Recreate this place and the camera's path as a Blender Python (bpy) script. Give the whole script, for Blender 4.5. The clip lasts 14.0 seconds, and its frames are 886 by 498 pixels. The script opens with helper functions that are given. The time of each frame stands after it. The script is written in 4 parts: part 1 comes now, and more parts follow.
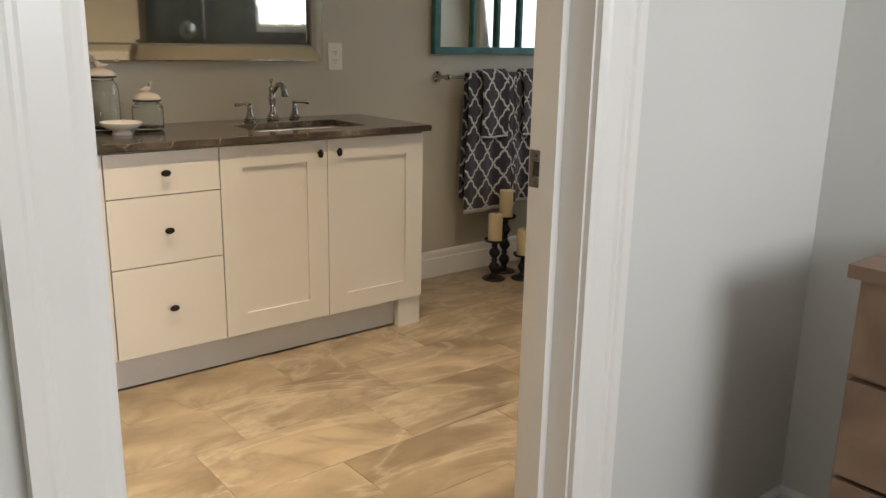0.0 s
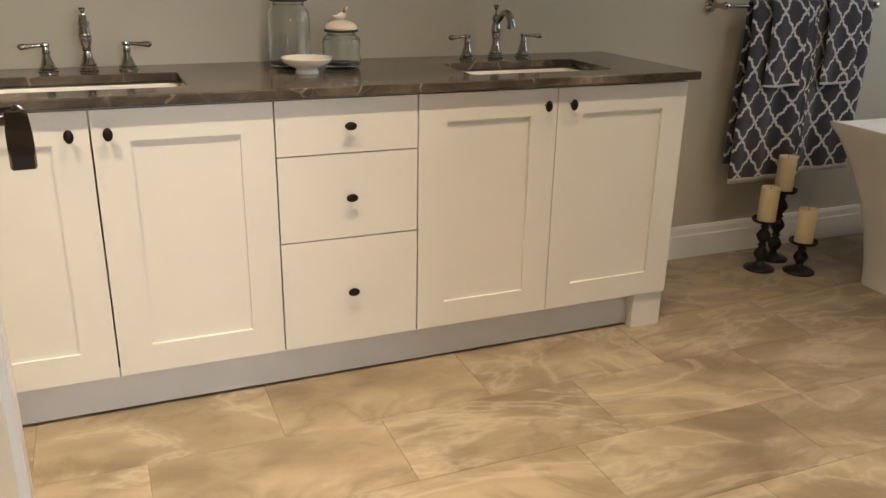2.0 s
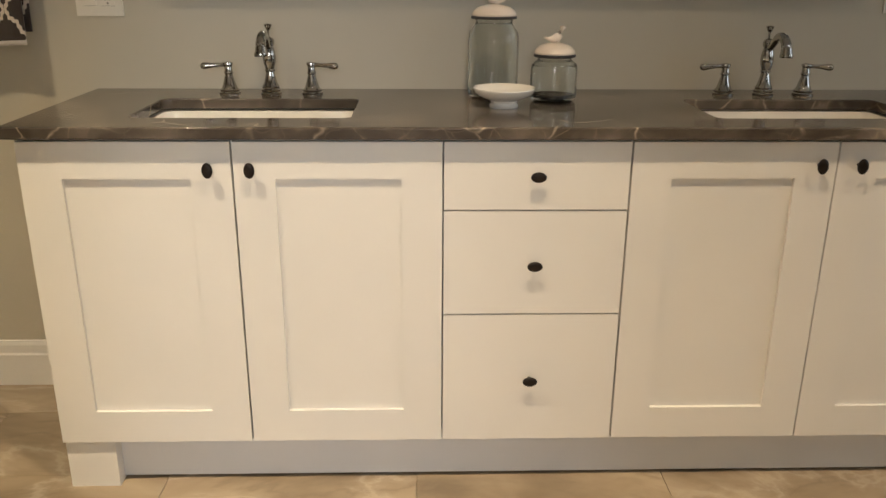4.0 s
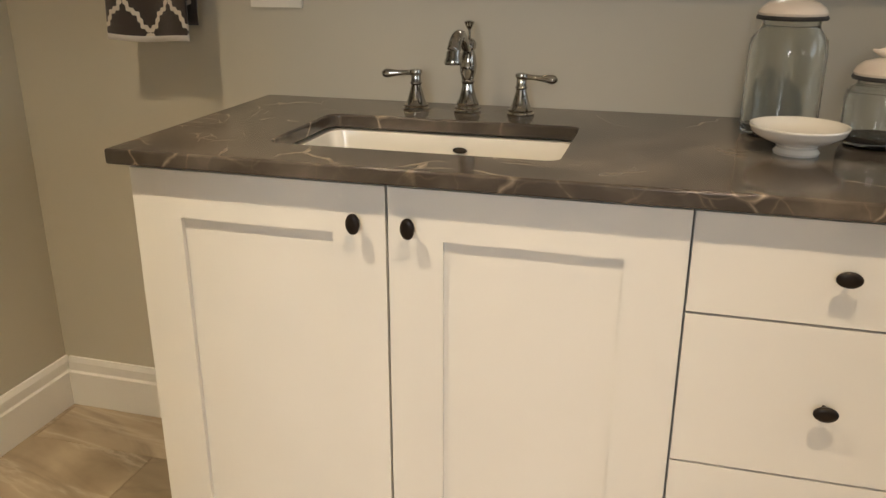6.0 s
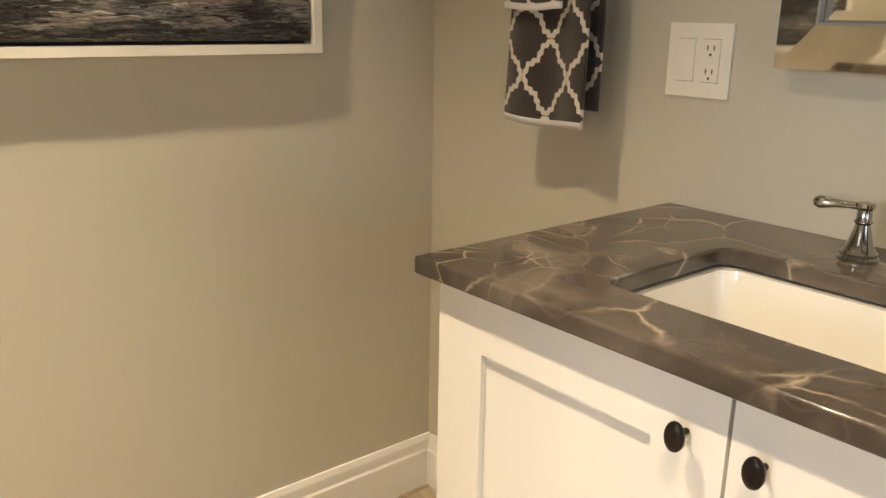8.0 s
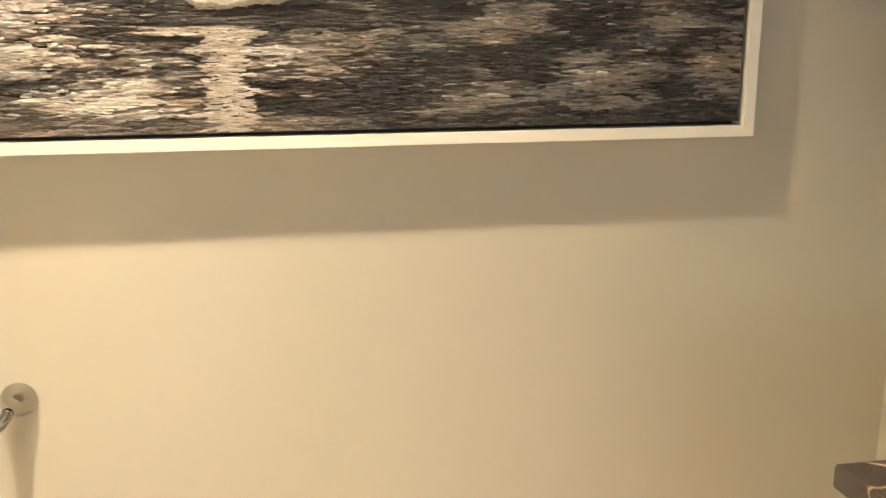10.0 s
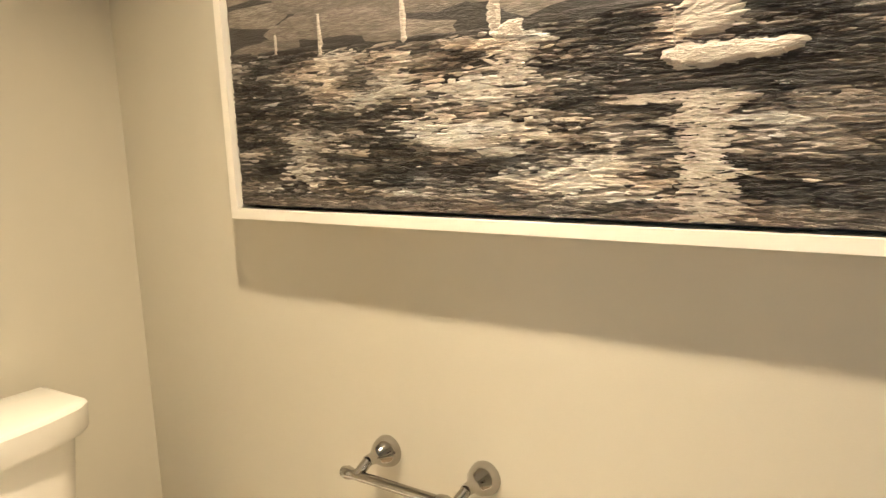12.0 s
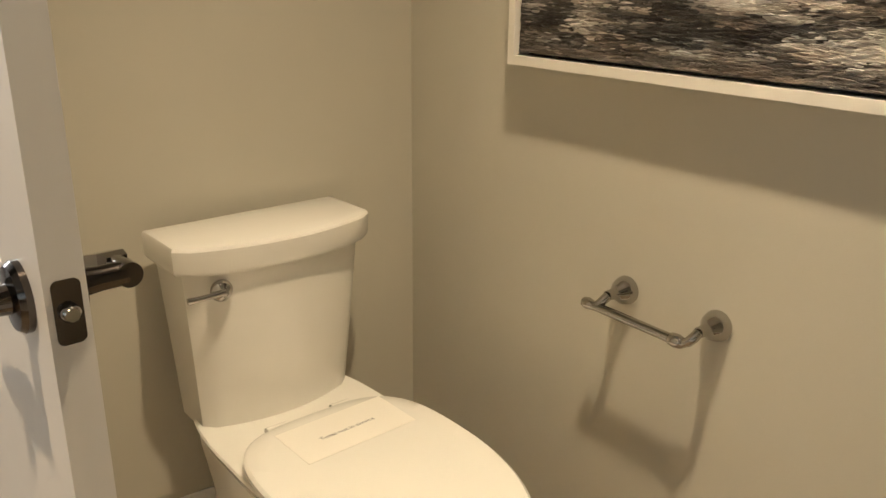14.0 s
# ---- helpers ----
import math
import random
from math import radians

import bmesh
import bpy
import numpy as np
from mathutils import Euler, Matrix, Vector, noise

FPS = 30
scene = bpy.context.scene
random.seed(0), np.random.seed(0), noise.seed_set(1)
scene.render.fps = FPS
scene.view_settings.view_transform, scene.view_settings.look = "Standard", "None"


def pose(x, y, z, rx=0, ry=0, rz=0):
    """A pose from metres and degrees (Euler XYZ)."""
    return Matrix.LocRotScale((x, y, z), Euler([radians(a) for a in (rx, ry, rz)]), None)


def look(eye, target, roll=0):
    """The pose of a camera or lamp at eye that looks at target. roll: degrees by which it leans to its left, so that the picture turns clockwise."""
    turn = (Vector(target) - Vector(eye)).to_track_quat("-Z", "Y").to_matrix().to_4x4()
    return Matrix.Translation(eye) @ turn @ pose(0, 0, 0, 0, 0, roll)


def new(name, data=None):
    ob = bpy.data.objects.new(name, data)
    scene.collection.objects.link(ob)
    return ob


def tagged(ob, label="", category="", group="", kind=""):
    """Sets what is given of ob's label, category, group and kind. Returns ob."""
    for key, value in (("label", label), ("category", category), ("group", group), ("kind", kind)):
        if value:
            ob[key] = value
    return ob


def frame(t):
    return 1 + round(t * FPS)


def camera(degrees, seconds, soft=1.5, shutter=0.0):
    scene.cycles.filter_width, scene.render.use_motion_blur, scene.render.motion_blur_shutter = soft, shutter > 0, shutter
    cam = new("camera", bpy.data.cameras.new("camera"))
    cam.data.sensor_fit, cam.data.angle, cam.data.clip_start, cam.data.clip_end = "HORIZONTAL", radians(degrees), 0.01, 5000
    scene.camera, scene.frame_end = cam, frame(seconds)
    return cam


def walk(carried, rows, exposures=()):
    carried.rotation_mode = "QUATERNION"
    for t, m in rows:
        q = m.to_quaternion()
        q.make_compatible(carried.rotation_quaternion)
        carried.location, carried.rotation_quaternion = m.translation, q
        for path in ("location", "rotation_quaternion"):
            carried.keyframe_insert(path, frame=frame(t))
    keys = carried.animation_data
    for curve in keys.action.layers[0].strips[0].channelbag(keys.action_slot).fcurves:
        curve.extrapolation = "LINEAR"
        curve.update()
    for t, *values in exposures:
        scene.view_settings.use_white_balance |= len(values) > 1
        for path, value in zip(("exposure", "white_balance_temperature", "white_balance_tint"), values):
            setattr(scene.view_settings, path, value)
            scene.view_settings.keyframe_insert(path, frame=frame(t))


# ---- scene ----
cam = camera(56.5, 14.0)
EXPOSURES = [(0, -0.62), (0.6, -0.6), (1.5, -0.7), (2, -0.5), (2.5, -0.42), (5, -0.6), (5.5, -0.6), (7, -0.42), (8, -0.06), (10.5, 0.38), (11.5, 0.3), (12, 0.17), (12.5, 0.03), (13.5, -0.38), (14, -0.72)]
PATH = [
    (0, (0.082, -3.316, 1.243), (1.303, -1.813, 0.743), 1.1),
    (0.5, (0.249, -3.174, 1.253), (1.311, -1.566, 0.717), 1.0),
    (1, (0.33, -3.005, 1.237), (1.289, -1.353, 0.645), 1.1),
    (1.5, (0.386, -2.798, 1.23), (1.277, -1.127, 0.585), 1.3),
    (2, (0.485, -2.689, 1.218), (1.21, -0.953, 0.541), 1.1),
    (2.5, (0.635, -2.569, 1.235), (1.081, -0.742, 0.553), 0.8),
    (2.7, (0.676, -2.536, 1.223), (1.031, -0.685, 0.554), 0.6),
    (4.8, (0.882, -2.051, 1.178), (0.756, -0.162, 0.533), -0.5),
    (5, (0.883, -1.997, 1.169), (0.688, -0.113, 0.525), -0.9),
    (5.5, (0.863, -1.816, 1.163), (0.532, 0.043, 0.504), -0.9),
    (6, (0.856, -1.674, 1.173), (0.346, 0.14, 0.502), 0.1),
    (6.5, (0.927, -1.533, 1.184), (0.05, 0.132, 0.507), 0.3),
    (7, (0.972, -1.411, 1.178), (-0.182, 0.081, 0.513), 0.6),
    (7.5, (0.907, -1.298, 1.173), (-0.394, 0.081, 0.537), 0.9),
    (8, (0.823, -1.228, 1.194), (-0.651, 0.008, 0.646), 1.1),
    (8.2, (0.807, -1.204, 1.197), (-0.744, -0.047, 0.69), 0.7),
    (10.3, (0.529, -0.978, 1.26), (-1.42, -0.97, 0.812), -0.5),
    (10.5, (0.47, -0.94, 1.268), (-1.47, -1.159, 0.835), -0.4),
    (11, (0.355, -0.863, 1.252), (-1.485, -1.568, 0.908), -1.2),
    (11.5, (0.296, -0.832, 1.271), (-1.41, -1.82, 0.937), -2.2),
    (12, (0.269, -0.802, 1.273), (-1.276, -2.033, 0.958), -2.8),
    (12.5, (0.269, -0.789, 1.27), (-1.098, -2.211, 0.943), -2.2),
    (13, (0.304, -0.795, 1.278), (-0.938, -2.314, 0.89), -0.8),
    (13.5, (0.352, -0.774, 1.282), (-0.822, -2.315, 0.782), 0.0),
    (14, (0.429, -0.763, 1.284), (-0.698, -2.286, 0.645), 0.4),
]
walk(cam, [(t, look(e, a, r)) for t, e, a, r in PATH], EXPOSURES)

# ---- light ----
world = bpy.data.worlds.new("sky")
scene.world = world
world.use_nodes = True
wn = world.node_tree.nodes
sky = wn.new("ShaderNodeTexSky")
sky.sky_type, sky.sun_disc = "NISHITA", False
sky.sun_elevation, sky.sun_rotation = radians(38), radians(200)
world.node_tree.links.new(sky.outputs[0], wn["Background"].inputs[0])
wn["Background"].inputs[1].default_value = 0.12

sun = new("sun", bpy.data.lights.new("sun", "SUN"))
sun.data.energy, sun.data.angle, sun.data.color = 2.5, radians(0.6), (1, 0.95, 0.88)
sun.matrix_world = look((0, 20, 20), (0, 0, 4))

WARM = (1.0, 0.76, 0.50)
COOL = (0.95, 0.96, 1.0)


def area(name, at, to, w, h, watts, color, spread=180, shape="RECTANGLE"):
    d = bpy.data.lights.new(name, "AREA")
    d.shape, d.size, d.size_y, d.energy, d.color, d.spread = shape, w, h, watts, color, radians(spread)
    o = new(name, d)
    o.matrix_world = look(at, to)
    return o


CEIL = 2.62
LAMPS = [(-0.17, -1.38), (1.03, -1.41), (2.26, -1.40), (3.5, -1.40)]
for i, (x, y) in enumerate(LAMPS):
    area("downlight_glow", (x, y, CEIL - 0.012), (x, y + 0.001, 0), 0.07, 0.07, (25, 19, 9, 4)[i], (1.0, 0.81, 0.56) if i == 0 else WARM, 94, "DISK")
area("daylight_bedroom", (1.15, -5.35, 1.8), (1.1, -2.0, 1.25), 1.2, 0.9, 72, COOL)
area("daylight_bath", (4.78, -1.2, 1.65), (2.0, -1.1, 1.1), 1.6, 1.1, 17, (0.84, 0.92, 1.0))
area("daylight_shower", (3.6, -3.22, 1.7), (3.0, -1.0, 0.9), 0.5, 0.8, 6, COOL)


# ---- materials ----
def mat(name, color, rough=0.5, metal=0.0, spec=0.5, var=0.06, scale=6.0, bump=0.0, bscale=60.0, coat=0.0, stretch=(1, 1, 1)):
    m = bpy.data.materials.new(name)
    m.use_nodes = True
    nt = m.node_tree
    b = nt.nodes["Principled BSDF"]
    b.inputs["Roughness"].default_value, b.inputs["Metallic"].default_value = rough, metal
    b.inputs["Specular IOR Level"].default_value = spec
    b.inputs["Coat Weight"].default_value = coat
    tc = nt.nodes.new("ShaderNodeTexCoord")
    mp = nt.nodes.new("ShaderNodeMapping")
    mp.inputs["Scale"].default_value = stretch
    nt.links.new(tc.outputs["Object"], mp.inputs["Vector"])
    n1 = nt.nodes.new("ShaderNodeTexNoise")
    n1.inputs["Scale"].default_value, n1.inputs["Detail"].default_value = scale, 6
    nt.links.new(mp.outputs[0], n1.inputs["Vector"])
    r = nt.nodes.new("ShaderNodeValToRGB")
    r.color_ramp.elements[0].position, r.color_ramp.elements[1].position = 0.3, 0.7
    r.color_ramp.elements[0].color = (*[c * (1 - var) for c in color], 1)
    r.color_ramp.elements[1].color = (*[min(1, c * (1 + var)) for c in color], 1)
    nt.links.new(n1.outputs[0], r.inputs[0])
    nt.links.new(r.outputs[0], b.inputs["Base Color"])
    n2 = nt.nodes.new("ShaderNodeTexNoise")
    n2.inputs["Scale"].default_value, n2.inputs["Detail"].default_value = bscale, 4
    nt.links.new(mp.outputs[0], n2.inputs["Vector"])
    if bump:
        bp = nt.nodes.new("ShaderNodeBump")
        bp.inputs["Strength"].default_value, bp.inputs["Distance"].default_value = bump, 0.002
        nt.links.new(n2.outputs[0], bp.inputs["Height"])
        nt.links.new(bp.outputs[0], b.inputs["Normal"])
    rr = nt.nodes.new("ShaderNodeMapRange")
    rr.inputs["To Min"].default_value, rr.inputs["To Max"].default_value = max(0, rough - 0.05), min(1, rough + 0.06)
    nt.links.new(n2.outputs[0], rr.inputs["Value"])
    nt.links.new(rr.outputs[0], b.inputs["Roughness"])
    return m


def math_node(nt, op, a, b=None, c=None):
    n = nt.nodes.new("ShaderNodeMath")
    n.operation = op
    for i, v in enumerate((a, b, c)):
        if v is None:
            continue
        if isinstance(v, (int, float)):
            n.inputs[i].default_value = v
        else:
            nt.links.new(v, n.inputs[i])
    return n.outputs[0]


def mixc(nt, f, a, b):
    n = nt.nodes.new("ShaderNodeMix")
    n.data_type = "RGBA"
    for s, v in ((n.inputs[0], f), (n.inputs[6], a), (n.inputs[7], b)):
        if isinstance(v, (int, float)):
            s.default_value = v
        elif isinstance(v, tuple):
            s.default_value = (*v, 1)
        else:
            nt.links.new(v, s)
    return n.outputs[2]


def noise_node(nt, vec, scale, detail=6, dist=0.0, rough=0.5):
    n = nt.nodes.new("ShaderNodeTexNoise")
    n.inputs["Scale"].default_value, n.inputs["Detail"].default_value = scale, detail
    n.inputs["Distortion"].default_value, n.inputs["Roughness"].default_value = dist, rough
    nt.links.new(vec, n.inputs["Vector"])
    return n.outputs[0]


def ramp(nt, f, stops):
    r = nt.nodes.new("ShaderNodeValToRGB")
    while len(r.color_ramp.elements) < len(stops):
        r.color_ramp.elements.new(0.5)
    for e, (p, c) in zip(r.color_ramp.elements, stops):
        e.position = p
        e.color = (*c, 1) if isinstance(c, tuple) else (c, c, c, 1)
    nt.links.new(f, r.inputs[0])
    return r.outputs[0]


def mapped(nt, source="Object", scale=(1, 1, 1), rot=(0, 0, 0), offset=None):
    tc = nt.nodes.new("ShaderNodeTexCoord")
    mp = nt.nodes.new("ShaderNodeMapping")
    mp.inputs["Scale"].default_value, mp.inputs["Rotation"].default_value = scale, rot
    nt.links.new(tc.outputs[source], mp.inputs["Vector"])
    if offset is not None:
        nt.links.new(offset, mp.inputs["Location"])
    return mp.outputs[0]


def shader(name, rough, metal=0.0):
    m = bpy.data.materials.new(name)
    m.use_nodes = True
    b = m.node_tree.nodes["Principled BSDF"]
    b.inputs["Roughness"].default_value, b.inputs["Metallic"].default_value = rough, metal
    return m, m.node_tree, b


def bumped(nt, b, height, strength, distance):
    bp = nt.nodes.new("ShaderNodeBump")
    bp.inputs["Strength"].default_value, bp.inputs["Distance"].default_value = strength, distance
    nt.links.new(height, bp.inputs["Height"])
    nt.links.new(bp.outputs[0], b.inputs["Normal"])


def marble():
    m, nt, b = shader("brown_marble", 0.13)
    v = mapped(nt)
    warp = nt.nodes.new("ShaderNodeTexNoise")
    warp.inputs["Scale"].default_value, warp.inputs["Detail"].default_value = 3.0, 5
    nt.links.new(v, warp.inputs["Vector"])
    add = nt.nodes.new("ShaderNodeVectorMath")
    add.operation = "MULTIPLY_ADD"
    nt.links.new(warp.outputs["Color"], add.inputs[0])
    add.inputs[1].default_value = (0.28, 0.28, 0.28)
    nt.links.new(v, add.inputs[2])
    base = ramp(nt, noise_node(nt, add.outputs[0], 5, 8, 0.6), [(0.30, (0.036, 0.029, 0.024)), (0.46, (0.070, 0.057, 0.046)), (0.56, (0.105, 0.087, 0.070)), (0.70, (0.190, 0.158, 0.125))])
    vo = nt.nodes.new("ShaderNodeTexVoronoi")
    vo.feature = "DISTANCE_TO_EDGE"
    vo.inputs["Scale"].default_value = 5.5
    nt.links.new(add.outputs[0], vo.inputs["Vector"])
    thin = ramp(nt, vo.outputs["Distance"], [(0.0, 1.0), (0.010, 0.5), (0.028, 0.0)])
    keep = ramp(nt, noise_node(nt, v, 2.6, 3), [(0.40, 0.0), (0.54, 1.0)])
    broken = ramp(nt, noise_node(nt, v, 13, 5), [(0.40, 0.05), (0.62, 1.0)])
    c = mixc(nt, math_node(nt, "MULTIPLY", thin, math_node(nt, "MULTIPLY", math_node(nt, "MULTIPLY", keep, broken), 0.95)), base, (0.44, 0.36, 0.27))
    vo2 = nt.nodes.new("ShaderNodeTexVoronoi")
    vo2.feature = "DISTANCE_TO_EDGE"
    vo2.inputs["Scale"].default_value = 13
    nt.links.new(add.outputs[0], vo2.inputs["Vector"])
    thin2 = ramp(nt, vo2.outputs["Distance"], [(0.0, 1.0), (0.014, 0.3), (0.045, 0.0)])
    sx = nt.nodes.new("ShaderNodeSeparateXYZ")
    nt.links.new(v, sx.inputs[0])
    corner = ramp(nt, math_node(nt, "ADD", math_node(nt, "ABSOLUTE", sx.outputs[0]), math_node(nt, "MULTIPLY", noise_node(nt, v, 6, 3), 0.3)), [(0.20, 0.9), (0.34, 0.0)])
    front = ramp(nt, math_node(nt, "ADD", math_node(nt, "MULTIPLY", sx.outputs[1], -1.0), math_node(nt, "MULTIPLY", noise_node(nt, v, 3, 2), 0.09)), [(0.609, 0.0), (0.644, 0.6)])
    patch = math_node(nt, "MAXIMUM", corner, front)
    c = mixc(nt, math_node(nt, "MULTIPLY", thin2, math_node(nt, "MULTIPLY", patch, broken)), c, (0.48, 0.36, 0.25))
    nt.links.new(c, b.inputs["Base Color"])
    return m


def stone_tile():
    m, nt, b = shader("stone_tile", 0.34)
    oi = nt.nodes.new("ShaderNodeObjectInfo")
    off = math_node(nt, "MULTIPLY", oi.outputs["Random"], 37.0)
    cmb = nt.nodes.new("ShaderNodeCombineXYZ")
    for k in range(3):
        nt.links.new(off, cmb.inputs[k])
    v = mapped(nt, "Object", (1.0, 2.0, 1.0), (0, 0, 0.35), cmb.outputs[0])
    soft = noise_node(nt, v, 1.9, 6, 0.9, 0.5)
    base = ramp(nt, soft, [(0.3, (0.20, 0.152, 0.098)), (0.48, (0.325, 0.255, 0.172)), (0.6, (0.40, 0.322, 0.222)), (0.75, (0.48, 0.40, 0.292))])
    w = noise_node(nt, v, 1.2, 8, 1.6, 0.55)
    line = ramp(nt, math_node(nt, "ABSOLUTE", math_node(nt, "SUBTRACT", w, 0.5)), [(0.0, 1.0), (0.02, 0.5), (0.06, 0.0)])
    c = mixc(nt, math_node(nt, "MULTIPLY", line, 0.55), base, (0.20, 0.155, 0.105))
    w2 = noise_node(nt, v, 1.0, 7, 2.0, 0.55)
    line2 = ramp(nt, math_node(nt, "ABSOLUTE", math_node(nt, "SUBTRACT", w2, 0.46)), [(0.0, 1.0), (0.02, 0.3), (0.05, 0.0)])
    c = mixc(nt, math_node(nt, "MULTIPLY", line2, 0.45), c, (0.58, 0.50, 0.39))
    tone = math_node(nt, "ADD", math_node(nt, "MULTIPLY", oi.outputs["Random"], 0.14), 0.90)
    hsv = nt.nodes.new("ShaderNodeHueSaturation")
    nt.links.new(tone, hsv.inputs["Value"])
    nt.links.new(c, hsv.inputs["Color"])
    nt.links.new(hsv.outputs[0], b.inputs["Base Color"])
    bumped(nt, b, w, 0.15, 0.002)
    return m


def towel_cloth(dark, light, a=0.108, b_=0.140):
    m, nt, b = shader("lattice_towel", 0.95)
    b.inputs["Sheen Weight"].default_value = 0.3
    tc = nt.nodes.new("ShaderNodeTexCoord")
    sx = nt.nodes.new("ShaderNodeSeparateXYZ")
    nt.links.new(tc.outputs["UV"], sx.inputs[0])
    u = math_node(nt, "DIVIDE", sx.outputs[0], a)
    v = math_node(nt, "DIVIDE", sx.outputs[1], b_)

    p = math_node(nt, "ABSOLUTE", math_node(nt, "SUBTRACT", math_node(nt, "FRACT", u), 0.5))
    q = math_node(nt, "ABSOLUTE", math_node(nt, "SUBTRACT", math_node(nt, "FRACT", v), 0.5))
    along = math_node(nt, "MULTIPLY", math_node(nt, "SUBTRACT", p, q), 4 * math.pi)
    wave = math_node(nt, "ADD", math_node(nt, "MULTIPLY", math_node(nt, "COSINE", along), 0.034), math_node(nt, "MULTIPLY", math_node(nt, "COSINE", math_node(nt, "MULTIPLY", along, 3.0)), 0.020))
    f = math_node(nt, "SUBTRACT", math_node(nt, "SUBTRACT", math_node(nt, "ADD", p, q), 0.5), wave)
    lines = ramp(nt, math_node(nt, "ABSOLUTE", f), [(0.0, 1.0), (0.052, 1.0), (0.064, 0.0)])
    weave = noise_node(nt, tc.outputs["UV"], 900, 2)
    c = mixc(nt, lines, mixc(nt, weave, tuple(x * 0.75 for x in dark), tuple(x * 1.25 for x in dark)), light)
    nt.links.new(c, b.inputs["Base Color"])
    bumped(nt, b, math_node(nt, "ADD", math_node(nt, "MULTIPLY", weave, 0.5), math_node(nt, "MULTIPLY", lines, 0.6)), 0.6, 0.003)
    return m


def glass(name, tint=(1, 1, 1), rough=0.0):
    m, nt, b = shader(name, rough)
    b.inputs["Base Color"].default_value = (*tint, 1)
    b.inputs["Transmission Weight"].default_value = 1.0
    b.inputs["IOR"].default_value = 1.45
    return m


def wood(name, c0, c1, grain=(1, 14, 14), rough=0.45):
    m, nt, b = shader(name, rough)
    v = mapped(nt, "Object", grain)
    n = noise_node(nt, v, 3.0, 8, 1.4)
    nt.links.new(ramp(nt, n, [(0.3, c0), (0.7, c1)]), b.inputs["Base Color"])
    bumped(nt, b, n, 0.3, 0.002)
    return m


def paint_strokes():
    m, nt, b = shader("impasto_paint", 0.42)
    g = nt.nodes.new("ShaderNodeNewGeometry")
    v = mapped(nt, "Object", (1, 9, 60))
    n = noise_node(nt, v, 5, 6, 0.8)
    at = nt.nodes.new("ShaderNodeAttribute")
    at.attribute_name = "tone"
    f = math_node(nt, "ADD", at.outputs["Fac"], math_node(nt, "MULTIPLY", math_node(nt, "SUBTRACT", n, 0.5), 0.35))
    c = ramp(nt, f, [(0.0, (0.020, 0.017, 0.015)), (0.3, (0.050, 0.044, 0.040)), (0.5, (0.16, 0.135, 0.115)), (0.68, (0.40, 0.35, 0.30)), (0.9, (0.70, 0.66, 0.60))])
    hue = nt.nodes.new("ShaderNodeAttribute")
    hue.attribute_name = "tint"
    warm = nt.nodes.new("ShaderNodeClamp")
    nt.links.new(hue.outputs["Fac"], warm.inputs["Value"])
    cool = nt.nodes.new("ShaderNodeClamp")
    nt.links.new(math_node(nt, "MULTIPLY", hue.outputs["Fac"], -1.0), cool.inputs["Value"])
    for amount, colour in ((warm.outputs[0], (1.10, 0.93, 0.78)), (cool.outputs[0], (0.88, 1.04, 1.22))):
        mul = nt.nodes.new("ShaderNodeMix")
        mul.data_type, mul.blend_type = "RGBA", "MULTIPLY"
        mul.inputs[7].default_value = (*colour, 1)
        nt.links.new(amount, mul.inputs[0])
        nt.links.new(c, mul.inputs[6])
        c = mul.outputs[2]
    nt.links.new(c, b.inputs["Base Color"])
    ridges = noise_node(nt, mapped(nt, "Object", (1, 22, 160)), 5, 4, 0.6)
    bumped(nt, b, math_node(nt, "ADD", n, ridges), 0.8, 0.004)
    return m


WALL = mat("wall_paint", (0.54, 0.507, 0.42), 0.55, var=0.025, scale=2.5, bump=0.12, bscale=350)
HALLWALL = mat("hall_wall_paint", (0.66, 0.66, 0.63), 0.5, var=0.03, scale=2, bump=0.12, bscale=350)
CEILM = mat("ceiling_paint", (0.78, 0.76, 0.72), 0.8, var=0.02, bump=0.2, bscale=200)
TRIM = mat("white_trim", (0.80, 0.785, 0.75), 0.3, var=0.02, scale=3, bump=0.05, bscale=120)
CAB = mat("cabinet_lacquer", (0.74, 0.725, 0.685), 0.32, var=0.02, scale=4, bump=0.05, bscale=180)
KICK = mat("kick_board", (0.66, 0.67, 0.68), 0.4, var=0.03)
MARBLE = marble()
TILE = stone_tile()
GROUT = mat("grout", (0.36, 0.295, 0.21), 0.8, var=0.1, scale=30)
CHROME = mat("polished_nickel", (0.43, 0.415, 0.39), 0.05, 1.0, var=0.01)
STEEL = mat("satin_nickel", (0.20, 0.185, 0.17), 0.32, 1.0, var=0.05, scale=40)
PEWTER = mat("dark_nickel", (0.11, 0.098, 0.09), 0.10, 1.0, var=0.05)
BRONZE = mat("dark_bronze", (0.020, 0.015, 0.012), 0.32, 0.6, var=0.2, scale=60)
IRON = mat("black_iron", (0.018, 0.015, 0.014), 0.45, 0.3, var=0.3, scale=50, bump=0.3)
PORC = mat("porcelain", (0.82, 0.79, 0.72), 0.08, var=0.01, coat=0.4)
TUBM = mat("tub_acrylic", (0.80, 0.80, 0.80), 0.12, var=0.01, coat=0.3)
WAX = mat("candle_wax", (0.72, 0.60, 0.38), 0.5, var=0.06, scale=14)
WICK = mat("wick", (0.05, 0.04, 0.03), 0.9)
CERAM = mat("cream_ceramic", (0.80, 0.71, 0.62), 0.25, var=0.04, scale=20)
GLASSJ = glass("jar_glass", (0.93, 0.96, 0.96))
PANE = glass("clear_pane", (0.96, 1, 0.98))
